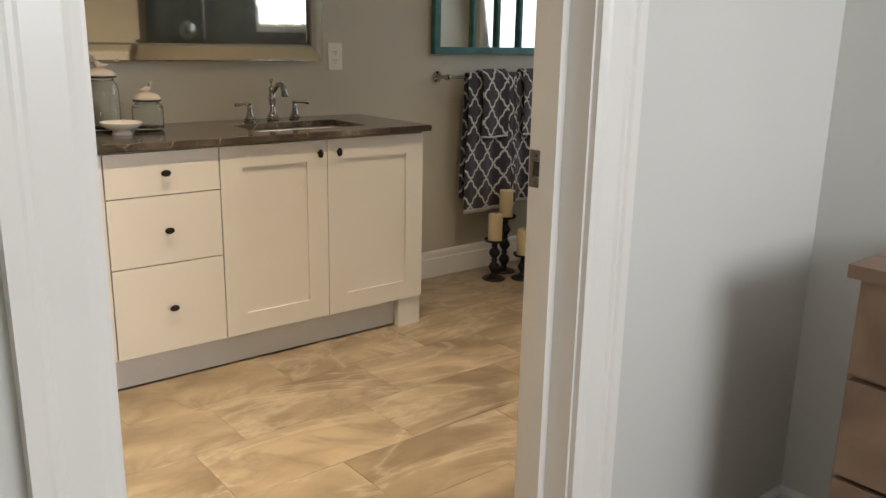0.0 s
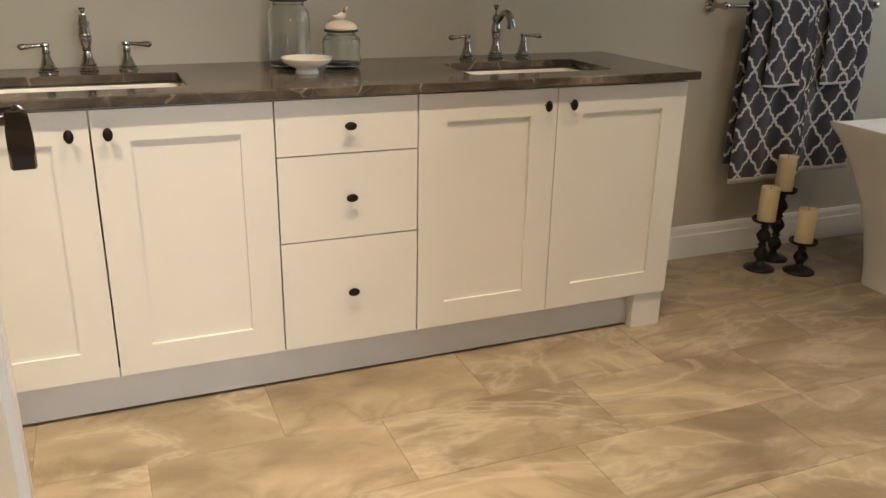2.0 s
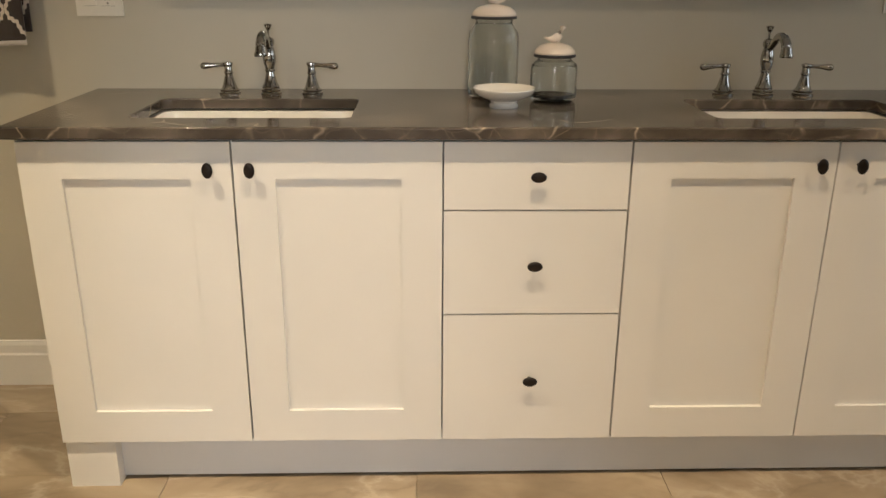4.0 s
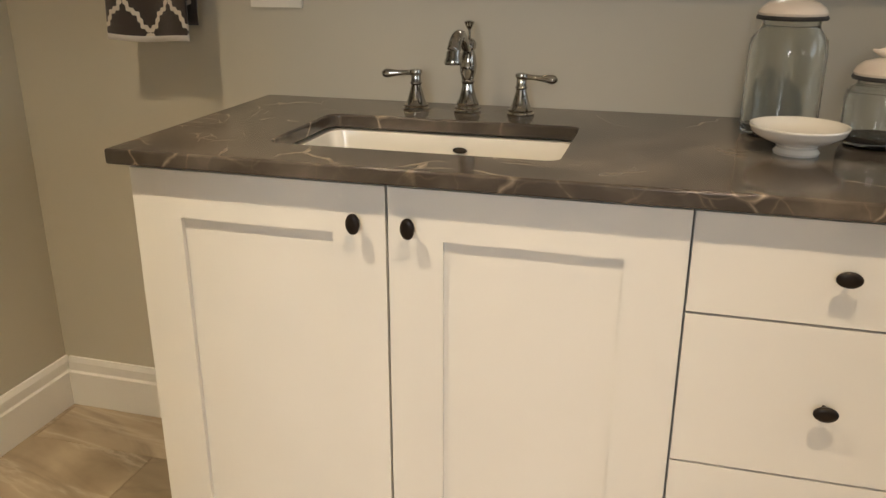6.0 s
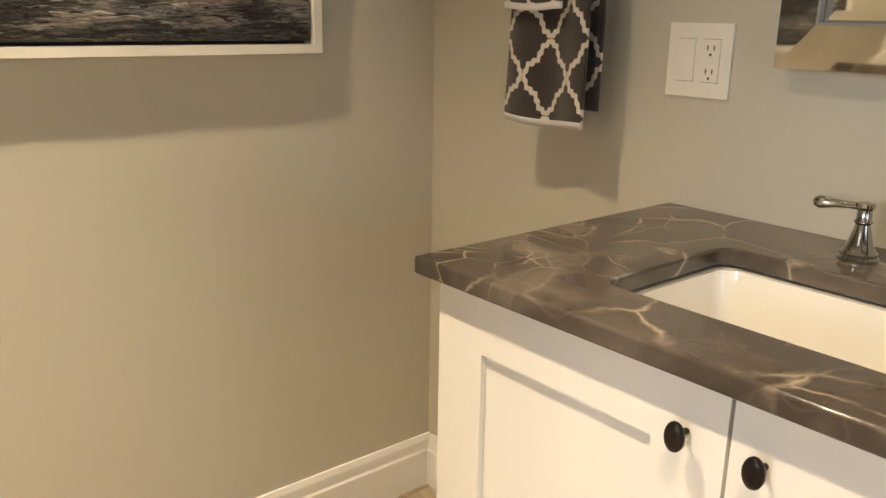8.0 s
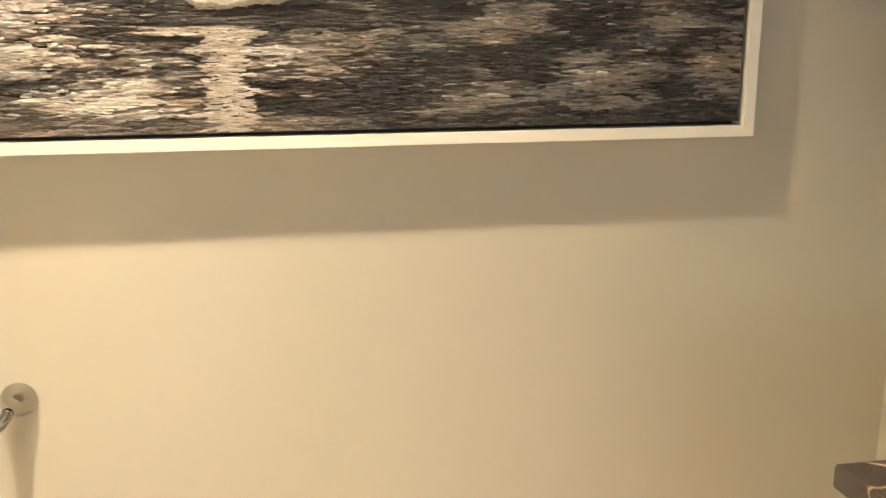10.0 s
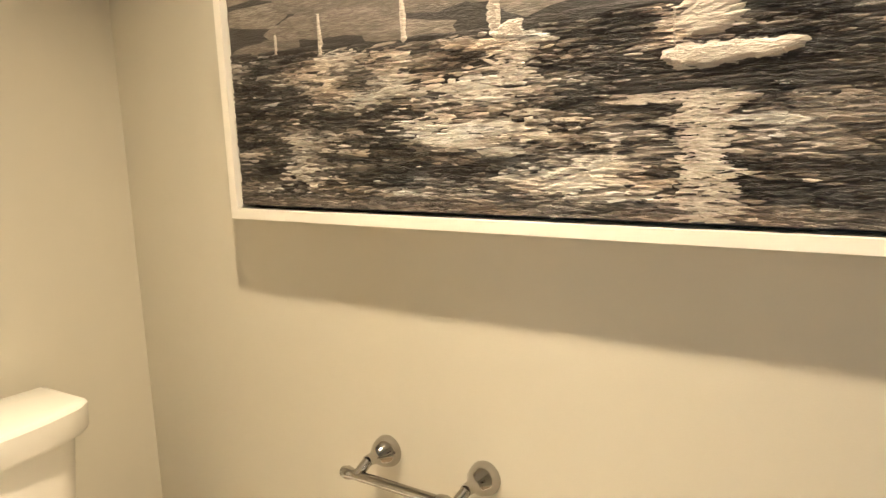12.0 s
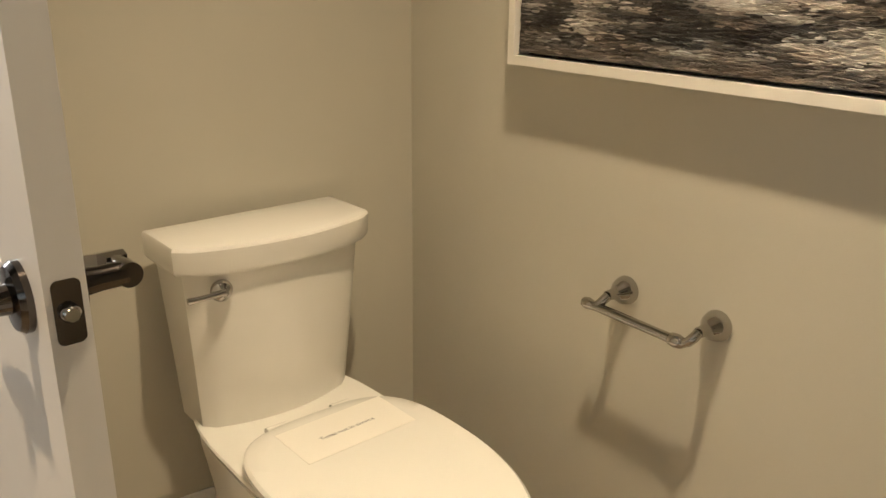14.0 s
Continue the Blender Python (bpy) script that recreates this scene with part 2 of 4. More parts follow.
MIRROR = mat("mirror_silver", (0.88, 0.88, 0.84), 0.008, 1.0, var=0.0)
BEVELM = mat("bevelled_mirror", (0.86, 0.84, 0.78), 0.03, 1.0, var=0.0)
MIRBACK = mat("mirror_backing", (0.25, 0.25, 0.24), 0.6)
RUBBER = mat("dark_gasket", (0.03, 0.03, 0.03), 0.6)
PLATE = mat("switch_plate", (0.80, 0.77, 0.69), 0.3, var=0.01)
SLOT = mat("slot", (0.05, 0.045, 0.04), 0.6)
TOWEL = towel_cloth((0.035, 0.032, 0.045), (0.62, 0.60, 0.58))
TOWELB = towel_cloth((0.040, 0.030, 0.026), (0.66, 0.60, 0.52), 0.100, 0.138)
HEM = mat("towel_hem", (0.68, 0.66, 0.64), 0.9, var=0.05, bump=0.5, bscale=500)
FRAMEW = mat("white_frame", (0.80, 0.76, 0.68), 0.35, var=0.03, scale=8)
CANVASSIDE = mat("canvas_edge", (0.015, 0.012, 0.010), 0.7)
PAINT = paint_strokes()
TEAL = mat("teal_paint", (0.03, 0.14, 0.14), 0.45, var=0.35, scale=12, bump=0.3)
CARD = mat("note_paper", (0.80, 0.76, 0.68), 0.7, var=0.01)
INK = mat("ink", (0.03, 0.03, 0.035), 0.7)
OAK = wood("bleached_oak", (0.17, 0.105, 0.065), (0.30, 0.20, 0.135), (14, 1.4, 1.4))
DARKTILE = mat("shower_tile", (0.10, 0.085, 0.065), 0.25, var=0.2, scale=5)
CARPET = mat("bedroom_carpet", (0.36, 0.32, 0.27), 0.95, var=0.1, scale=80, bump=0.8, bscale=400)
LAMPLENS = bpy.data.materials.new("lamp_lens")
LAMPLENS.use_nodes = True
pb = LAMPLENS.node_tree.nodes["Principled BSDF"]
pb.inputs["Emission Color"].default_value = (1, 0.75, 0.45, 1)
pb.inputs["Emission Strength"].default_value = 12

# ---- mesh helpers ----
def part(name, bm, material, parent=None, label="", smooth=False, bevel=0.0, segs=2):
    if bevel:
        bmesh.ops.bevel(bm, geom=[e for e in bm.edges if len(e.link_faces) == 2 and e.calc_face_angle(0) > 0.6], offset=bevel, segments=segs, affect="EDGES", profile=0.5)
    bmesh.ops.recalc_face_normals(bm, faces=bm.faces)
    me = bpy.data.meshes.new(name)
    bm.to_mesh(me)
    bm.free()
    me.materials.append(material)
    if smooth:
        for p in me.polygons:
            p.use_smooth = True
        if smooth == "auto":
            me.set_sharp_from_angle(angle=radians(35))
    ob = new(name, me)
    if parent is not None:
        ob.parent = parent
    if label:
        ob["label"] = label
    return ob


def thing(name, at, label, category, group="", kind="", rz=0):
    o = new(name)
    o.matrix_world = pose(*at, 0, 0, rz)
    return tagged(o, label, category, group, kind)


def box(x0, x1, y0, y1, z0, z1, bm=None):
    bm = bm or bmesh.new()
    v = [bm.verts.new((x, y, z)) for z in (z0, z1) for y in (y0, y1) for x in (x0, x1)]
    for f in ((0, 2, 3, 1), (4, 5, 7, 6), (0, 1, 5, 4), (2, 6, 7, 3), (0, 4, 6, 2), (1, 3, 7, 5)):
        bm.faces.new([v[i] for i in f])
    return bm


def lathe(profile, n=28, bm=None, m=None, caps=True):
    """Profile: (radius, height) pairs turned about z."""
    bm = bm or bmesh.new()
    rings = []
    for r, z in profile:
        ring = [bm.verts.new((max(r, 1e-4) * math.cos(2 * math.pi * k / n), max(r, 1e-4) * math.sin(2 * math.pi * k / n), z)) for k in range(n)]
        rings.append(ring)
    for a, b in zip(rings, rings[1:]):
        for k in range(n):
            bm.faces.new((a[k], a[(k + 1) % n], b[(k + 1) % n], b[k]))
    if caps:
        bm.faces.new(rings[0][::-1])
        bm.faces.new(rings[-1])
    if m is not None:
        bmesh.ops.transform(bm, matrix=m, verts=[v for r in rings for v in r])
    return bm


def loft(rings, bm=None, cap0=True, cap1=True):
    bm = bm or bmesh.new()
    vs = [[bm.verts.new(p) for p in r] for r in rings]
    n = len(vs[0])
    for a, b in zip(vs, vs[1:]):
        for k in range(n):
            bm.faces.new((a[k], a[(k + 1) % n], b[(k + 1) % n], b[k]))
    if cap0:
        bm.faces.new(vs[0][::-1])
    if cap1:
        bm.faces.new(vs[-1])
    return bm


def rrect(x0, x1, y0, y1, z, r, n=5):
    pts = []
    for cx, cy, a in ((x1 - r, y1 - r, 0), (x0 + r, y1 - r, 90), (x0 + r, y0 + r, 180), (x1 - r, y0 + r, 270)):
        for k in range(n + 1):
            t = radians(a + 90 * k / n)
            pts.append((cx + r * math.cos(t), cy + r * math.sin(t), z))
    return pts


def tube(points, radii, n=12, bm=None):
    """A round bar along the points, radius by point."""
    bm = bm or bmesh.new()
    pts = [Vector(p) for p in points]
    if not isinstance(radii, (list, tuple)):
        radii = [radii] * len(pts)
    rings = []
    up = Vector((0.013, 0.031, 1)).normalized()
    for i, p in enumerate(pts):
        d = (pts[min(i + 1, len(pts) - 1)] - pts[max(i - 1, 0)]).normalized()
        ref = up if abs(d.dot(up)) < 0.95 else Vector((1, 0.02, 0)).normalized()
        s = d.cross(ref).normalized()
        t = s.cross(d).normalized()
        rings.append([p + (s * math.cos(2 * math.pi * k / n) + t * math.sin(2 * math.pi * k / n)) * radii[i] for k in range(n)])
    return loft(rings, bm)


def bez(points, n=8):
    """Smooth curve through points."""
    p = [Vector(q) for q in points]
    p = [p[0] * 2 - p[1]] + p + [p[-1] * 2 - p[-2]]
    out = []
    for i in range(1, len(p) - 2):
        for k in range(n):
            t = k / n
            out.append(0.5 * ((2 * p[i]) + (p[i + 1] - p[i - 1]) * t + (2 * p[i - 1] - 5 * p[i] + 4 * p[i + 1] - p[i + 2]) * t * t + (3 * p[i] - p[i - 1] - 3 * p[i + 1] + p[i + 2]) * t ** 3))
    out.append(p[-2])
    return out


def extrude_profile(profile, a, b, axis_out, name, material, parent=None, label=""):
    """Sweep a (out, up) profile straight from a to b."""
    a, b, o = Vector(a), Vector(b), Vector(axis_out)
    return part(name, loft([[p + o * q[0] + Vector((0, 0, q[1])) for q in profile] for p in (a, b)]), material, parent, label)


# ---- structure: walls, floor, ceiling ----
XW, YS, YA, XE = -0.687, -2.262, -2.402, 4.85   # west wall, door wall, toilet wall, east wall
YH, JL, JR = -2.39, 0.347, 1.142                # hall face of the door wall, door jambs
H = CEIL


def wall(name, boxes, material, label=""):
    bm = bmesh.new()
    for b in boxes:
        box(*b, bm)
    return tagged(part(name, bm, material), label, "wall", kind="structure")


wall("wall_west", [(XW - 0.12, XW, YA - 0.1, 0.12, 0, H)], WALL, "beige painted bathroom wall behind the long painting")
wall("wall_north", [(XW, XE, 0, 0.12, 0, H)], WALL, "beige painted bathroom wall behind the double vanity")
wall("wall_alcove_south", [(XW, 0.20, YA - 0.1, YA, 0, H)], WALL, "beige painted wall behind the toilet")
wall("wall_alcove_east", [(0.165, 0.20, YA, YS, 0, H)], WALL, "beige painted side wall of the toilet alcove")
wall("wall_door", [(0.20, JL - 0.02, YH + 0.004, YS, 0, H), (JR + 0.02, 2.0, YH + 0.004, YS, 0, H), (JL - 0.02, JR + 0.02, YH + 0.004, YS, 2.07, H)], WALL, "beige painted wall with the bathroom doorway")
wall("wall_hall", [(0.20, JL - 0.02, YH, YH + 0.004, 0, H), (JR + 0.02, 1.97, YH, YH + 0.004, 0, H), (JL - 0.02, JR + 0.02, YH, YH + 0.004, 2.07, H)], HALLWALL, "pale painted bedroom side of the doorway wall")
wall("wall_bedroom_east", [(1.97, 2.0, -5.5, YH, 0, H)], HALLWALL, "pale painted bedroom wall behind the chest of drawers")
wall("wall_bedroom_west", [(-1.6, -1.5, -5.5, YA - 0.1, 0, H)], HALLWALL, "pale painted bedroom side wall")
wall("wall_bedroom_north", [(-1.5, 0.20, YA - 0.12, YA - 0.1, 0, H)], HALLWALL, "pale painted bedroom wall beside the doorway")
wall("wall_bedroom_south", [(-1.5, 0.2, -5.62, -5.5, 0, H), (2.4, 2.5, -5.62, -5.5, 0, H), (0.2, 2.4, -5.62, -5.5, 0, 0.8), (0.2, 2.4, -5.62, -5.5, 2.3, H)], HALLWALL, "pale painted bedroom wall with a wide window")
wall("wall_south", [(4.0, XE, YS - 0.1, YS, 0, H)], WALL, "beige painted bathroom wall beside the shower")
wall("wall_east", [(XE, XE + 0.12, -2.34, -2.15, 0, H), (XE, XE + 0.12, -0.3, 0, 0, H), (XE, XE + 0.12, -2.15, -0.3, 0, 0.95), (XE, XE + 0.12, -2.15, -0.3, 2.25, H)], WALL, "beige painted bathroom wall with a window over the tub")
wall("wall_shower", [(2.0, 4.0, -3.42, -3.32, 0, 1.25), (2.0, 3.35, -3.42, -3.32, 1.25, H), (3.85, 4.0, -3.42, -3.32, 1.25, H), (3.35, 3.85, -3.42, -3.32, 2.3, H), (4.0, 4.1, -3.42, YS - 0.1, 0, H), (2.001, 2.05, -3.32, YS, 0, H)], DARKTILE, "dark glossy tiled shower recess with a small window")
tagged(part("ceiling", box(XW - 0.12, XE + 0.12, -3.42, 0.12, H, H + 0.1), CEILM), "flat white ceiling with small recessed lamps", "ceiling", kind="structure")
tagged(part("ceiling", box(-1.6, 2.0, -5.62, -3.42, H, H + 0.1), CEILM), "flat white bedroom ceiling", "ceiling", kind="structure")
tagged(part("ground", box(-1.6, 2.0, -5.62, -2.7, -0.08, -0.004), CARPET), "short beige bedroom carpet", "floor", kind="structure")
tagged(part("ground", box(-400, 400, -400, 400, -3.2, -3.1), mat("lawn", (0.06, 0.09, 0.03), 0.95, var=0.4, scale=3)), "green ground outside the windows", "ground", kind="structure")
FLOOR = tagged(part("floor", box(XW, 5.0, -3.42, 0, -0.08, -0.0035), GROUT), "large beige stone floor tiles with thin joints", "floor", kind="structure")
tagged(part("threshold", box(0.2, 2.0, -2.70, -2.39, -0.08, -0.002), CARPET), "beige carpet edge at the bathroom doorway", "floor", kind="structure")

for nm, fr in (("window_1", ((4.86, 4.90), (-2.15, -0.3), (0.95, 2.25))), ("window_2", ((0.2, 2.4), (-5.58, -5.54), (0.8, 2.3))), ("window_3", ((3.35, 3.85), (-3.40, -3.36), (1.25, 2.3)))):
    (a0, a1), (b0, b1), (c0, c1) = fr
    w = tagged(new(nm), "white framed window with bright daylight outside", "window", kind="structure")
    w.location = ((a0 + a1) / 2, (b0 + b1) / 2, c0)
    inv = Matrix.Translation(w.location).inverted()
    along_x = (a1 - a0) > (b1 - b0)
    bm = bmesh.new()
    t = 0.05
    if along_x:
        for q in ((a0, a1, c0, c0 + t), (a0, a1, c1 - t, c1), (a0, a0 + t, c0 + t, c1 - t), (a1 - t, a1, c0 + t, c1 - t), ((a0 + a1) / 2 - 0.02, (a0 + a1) / 2 + 0.02, c0 + t, c1 - t)):
            box(q[0], q[1], b0, b1, q[2], q[3], bm)
        pane = box(a0 + t, a1 - t, b0 + 0.018, b0 + 0.022, c0 + t, c1 - t)
    else:
        for q in ((b0, b1, c0, c0 + t), (b0, b1, c1 - t, c1), (b0, b0 + t, c0 + t, c1 - t), (b1 - t, b1, c0 + t, c1 - t), ((b0 + b1) / 2 - 0.02, (b0 + b1) / 2 + 0.02, c0 + t, c1 - t)):
            box(a0, a1, q[0], q[1], q[2], q[3], bm)
        pane = box(a0 + 0.018, a0 + 0.022, b0 + t, b1 - t, c0 + t, c1 - t)
    bm.transform(inv)
    pane.transform(inv)
    part("window_frame", bm, TRIM, w)
    p = part("pane", pane, PANE, w)
    p.visible_shadow = False

# skirting boards
SK = [(0, 0), (0.015, 0), (0.015, 0.098), (0.011, 0.104), (0.011, 0.128), (0.006, 0.142), (0, 0.142)]
for a, b, o in (((XW, YA, 0), (XW, 0, 0), (1, 0, 0)), ((XW + 0.015, 0, 0), (XE, 0, 0), (0, -1, 0)), ((XW + 0.015, YA, 0), (0.165, YA, 0), (0, 1, 0)), ((JR + 0.104, YS, 0), (1.99, YS, 0), (0, 1, 0)),
                ((JR + 0.104, YH, 0), (1.955, YH, 0), (0, -1, 0)), ((1.97, -5.5, 0), (1.97, YH, 0), (-1, 0, 0))):
    tagged(extrude_profile(SK, a, b, o, "baseboard", TRIM), "white painted baseboard with a moulded top", "baseboard", kind="structure")

# door lining, stop and casing
bm = bmesh.new()
for b in ((JL - 0.02, JL, YH, YS, 0, 2.05), (JR, JR + 0.02, YH, YS, 0, 2.05), (JL - 0.02, JR + 0.02, YH, YS, 2.05, 2.07)):
    box(*b, bm)
tagged(part("door_frame", bm, TRIM, bevel=0.002), "white painted door lining", "door frame", kind="structure")
bm = bmesh.new()
for b in ((JL, JL + 0.003, -2.335, -2.298, 0, 2.038), (JR - 0.017, JR, -2.335, -2.298, 0, 2.038), (JL, JR, -2.335, -2.298, 2.038, 2.05)):
    box(*b, bm)
tagged(part("door_stop", bm, TRIM, bevel=0.005), "white door stop strip", "door frame", kind="structure")
CP = [(0, 0), (0.012, 0), (0.014, 0.012), (0.017, 0.020), (0.017, 0.060), (0.021, 0.066), (0.021, 0.072), (0.026, 0.078), (0.026, 0.098), (0, 0.098)]
for face, sgn in ((YH, -1), (YS, 1)):
    for x, s in ((JL - 0.005, -1), (JR + 0.005, 1)):
        prof = [[(x + s * q[1], face + sgn * q[0], z) for q in CP] for z in (0, 2.06)]
        tagged(part("trim", loft(prof), TRIM), "white moulded door casing", "door casing", kind="structure")
    prof = [[(x, face + sgn * q[0], 2.06 + q[1]) for q in CP] for x in (JL - 0.103, JR + 0.103)]
    tagged(part("trim", loft(prof), TRIM), "white moulded door casing over the doorway", "door casing", kind="structure")

# hinge leaves on the lining and the strike plate
def plate(name, w, h, t, r, material, holes=(), parent=None):
    bm = loft([[(0 if k == 0 else t, p[0], p[1]) for p in rrect(-w / 2, w / 2, -h / 2, h / 2, 0, r, 6)] for k in (0, 1)])
    return part(name, bm, material, parent, bevel=0.0004)


def screw(parent, x, y, z, sx=1):
    bm = lathe([(0.0042, 0), (0.0042, 0.0006), (0.003, 0.0014), (0.0008, 0.0016)], 12, m=pose(x, y, z, 0, 90 * sx, 0))
    s = part("screw", bm, STEEL, parent, smooth="auto")
    bm = box(-0.0022, 0.0022, -0.0005, 0.0005, 0.0012, 0.0019)
    box(-0.0005, 0.0005, -0.0022, 0.0022, 0.0012, 0.0019, bm)
    bmesh.ops.transform(bm, matrix=pose(x, y, z, 0, 90 * sx, 0), verts=bm.verts)
    part("slot", bm, SLOT, s)


st = thing("strike_plate", (JR, -2.276, 1.014), "dark nickel strike plate on the white door lining", "strike plate")
bm = bmesh.new()
for b in ((-0.002, 0, -0.016, 0.018, -0.034, -0.015), (-0.002, 0, -0.016, 0.018, 0.015, 0.034), (-0.002, 0, -0.016, -0.008, -0.015, 0.015), (-0.002, 0, 0.009, 0.018, -0.015, 0.015)):
    box(*b, bm)
part("plate", bm, STEEL, st)
part("recess", box(-0.0012, -0.0004, -0.007, 0.008, -0.014, 0.014), SLOT, st)
for z in (-0.024, 0.024):
    screw(st, -0.002, 0.001, z, -1)


# ---- door ----
def panel_door():
    d = tagged(new("door_1"), "white panelled bathroom door standing open against the toilet alcove", "door", kind="structure")
    d.location = (0.3585, -2.243, 0.012)
    d.rotation_euler = (0, 0, radians(5.4))
    W_, T, HH = 0.785, 0.035, 2.03
    # local: x across thickness, y along the width
    bm = bmesh.new()
    for b in ((0, T, 0, 0.115, 0, HH), (0, T, W_ - 0.115, W_, 0, HH), (0, T, 0.115, W_ - 0.115, 0, 0.22), (0, T, 0.115, W_ - 0.115, 0.86, 0.99), (0, T, 0.115, W_ - 0.115, HH - 0.115, HH)):
        box(*b, bm)
    bmesh.ops.remove_doubles(bm, verts=bm.verts, dist=1e-5)
    part("leaf", bm, TRIM, d)
    for z0, z1 in ((0.22, 0.86), (0.99, HH - 0.115)):
        part("panel", box(0.012, T - 0.012, 0.115, W_ - 0.115, z0, z1), TRIM, d)
        bm = bmesh.new()
        for x0, x1 in ((0.003, 0.012), (T - 0.012, T - 0.003)):
            for b in ((0.115, 0.135, z0, z1), (W_ - 0.135, W_ - 0.115, z0, z1), (0.135, W_ - 0.135, z0, z0 + 0.02), (0.135, W_ - 0.135, z1 - 0.02, z1)):
                box(x0, x1, *b, bm)
        part("moulding", bm, TRIM, d, bevel=0.003)
    for zh in (0.27, 1.105, 1.80):
        bm = loft([[(0.0165 + p[0] * 1.0, -k, zh + p[1]) for p in rrect(-0.0145, 0.0135, -0.046, 0.046, 0, 0.010, 6)] for k in (0, 0.002)])
        hg = part("hinge_leaf", bm, STEEL, d, "satin nickel hinge leaf")
        part("knuckle", lathe([(0.006, -0.046), (0.006, 0.046)], 14, m=pose(-0.0035, -0.003, zh)), STEEL, hg, smooth="auto")
        for sx_, sz in ((-0.002, 0.033), (0.004, 0.0), (-0.002, -0.033)):
            bm = lathe([(0.0040, 0), (0.0040, 0.0006), (0.0030, 0.0012), (0.0008, 0.0014)], 12, m=pose(0.0165 + sx_, -0.002, zh + sz, 90))
            part("screw", bm, CHROME, hg, smooth="auto")
            bm = box(0.0165 + sx_ - 0.0022, 0.0165 + sx_ + 0.0022, -0.0036, -0.003, zh + sz - 0.0004, zh + sz + 0.0004)
            box(0.0165 + sx_ - 0.0004, 0.0165 + sx_ + 0.0004, -0.0036, -0.003, zh + sz - 0.0022, zh + sz + 0.0022, bm)
            part("screw_slot", bm, SLOT, hg)
    zl = 1.000
    lp = part("latch_plate", loft([[(p[0], k, p[1]) for p in rrect(0.0055, 0.0295, zl - 0.029, zl + 0.029, 0, 0.006)] for k in (W_, W_ + 0.0015)]), PEWTER, d)
    part("latch_bolt", lathe([(0.0085, 0), (0.0085, 0.006), (0.006, 0.010)], 16, m=pose(0.0175, W_ + 0.001, zl, -90)), CHROME, lp, smooth="auto")
    for s, x in ((1, T), (-1, 0.0)):
        h = part("door_handle", lathe([(0.033, 0), (0.033, 0.006), (0.029, 0.011), (0.014, 0.013), (0.012, 0.03), (0.012, 0.055)], 28, m=pose(x, W_ - 0.062, zl, 0, 90 * s, 0)), PEWTER, d, "dark nickel lever handle", smooth="auto")
        xb = x + s * 0.056
        part("hub", lathe([(0.0125, 0), (0.0125, 0.03), (0.011, 0.034)], 20, m=pose(xb, W_ - 0.052, zl, 90)), PEWTER, h, smooth="auto")
        sect = lambda y, dz, w, t0, t1: [(xb - w, y, zl + dz - t0), (xb + w, y, zl + dz - t0), (xb + w, y, zl + dz + t1), (xb - w, y, zl + dz + t1)]
        bm = loft([sect(W_ - 0.082, 0.002, 0.010, 0.008, 0.009), sect(W_ - 0.10, 0.002, 0.013, 0.007, 0.009), sect(W_ - 0.150, -0.012, 0.0145, 0.010, 0.008), sect(W_ - 0.180, -0.024, 0.0145, 0.016, 0.006), sect(W_ - 0.186, -0.030, 0.012, 0.012, 0.004)])
        part("lever", bm, PEWTER, h, bevel=0.002)


panel_door()


# ---- vanity ----
CTOP, CTHK = 0.881, 0.026
SINKS = [(0.452, -0.322), (1.748, -0.318)]


def countertop():
    x0, x1, y0 = -0.018, 2.238, -0.572
    hw, hd = 0.242, 0.135
    xs = [x0, SINKS[0][0] - hw, SINKS[0][0] + hw, SINKS[1][0] - hw, SINKS[1][0] + hw, x1]
    ys = [y0, -0.320 - hd, -0.320 + hd, -0.001]
    bm = bmesh.new()
    V = {}
    for k, z in enumerate((CTOP - CTHK, CTOP)):
        for i, x in enumerate(xs):
            for j, y in enumerate(ys):
                V[i, j, k] = bm.verts.new((x, y, z))
    holes = {(1, 1), (3, 1)}
    for i in range(5):
        for j in range(3):
            if (i, j) in holes:
                for a, b in (((i, j), (i + 1, j)), ((i + 1, j), (i + 1, j + 1)), ((i + 1, j + 1), (i, j + 1)), ((i, j + 1), (i, j))):
                    bm.faces.new((V[(*a, 0)], V[(*b, 0)], V[(*b, 1)], V[(*a, 1)]))
                continue
            for k in (0, 1):
                q = [V[i, j, k], V[i + 1, j, k], V[i + 1, j + 1, k], V[i, j + 1, k]]
                bm.faces.new(q if k else q[::-1])
    for i in range(5):
        for j in (0, 3):
            bm.faces.new((V[i, j, 0], V[i + 1, j, 0], V[i + 1, j, 1], V[i, j, 1]))
    for j in range(3):
        for i in (0, 5):
            bm.faces.new((V[i, j, 0], V[i, j + 1, 0], V[i, j + 1, 1], V[i, j, 1]))
    bmesh.ops.recalc_face_normals(bm, faces=bm.faces)
    vert = [e for e in bm.edges if abs(e.verts[0].co.z - e.verts[1].co.z) > 0.01 and e.verts[0].co.y > y0 + 0.01 and e.verts[0].co.y < -0.01 and x0 + 0.01 < e.verts[0].co.x < x1 - 0.01]
    bmesh.ops.bevel(bm, geom=vert, offset=0.022, segments=5, affect="EDGES", profile=0.5)
    rim = [e for e in bm.edges if len(e.link_faces) == 2 and e.calc_face_angle(0) > 1.2 and abs(e.verts[0].co.z - e.verts[1].co.z) < 1e-4]
    bmesh.ops.bevel(bm, geom=rim, offset=0.004, segments=3, affect="EDGES", profile=0.5)
    ob = part("countertop", bm, MARBLE, smooth="auto")
    for f in ob.data.polygons:
        f.use_smooth = f.area < 0.004 and max(abs(c) for c in f.normal) < 0.999
    return tagged(ob, "polished dark brown marble countertop with pale veins on the white vanity", "countertop")


countertop()


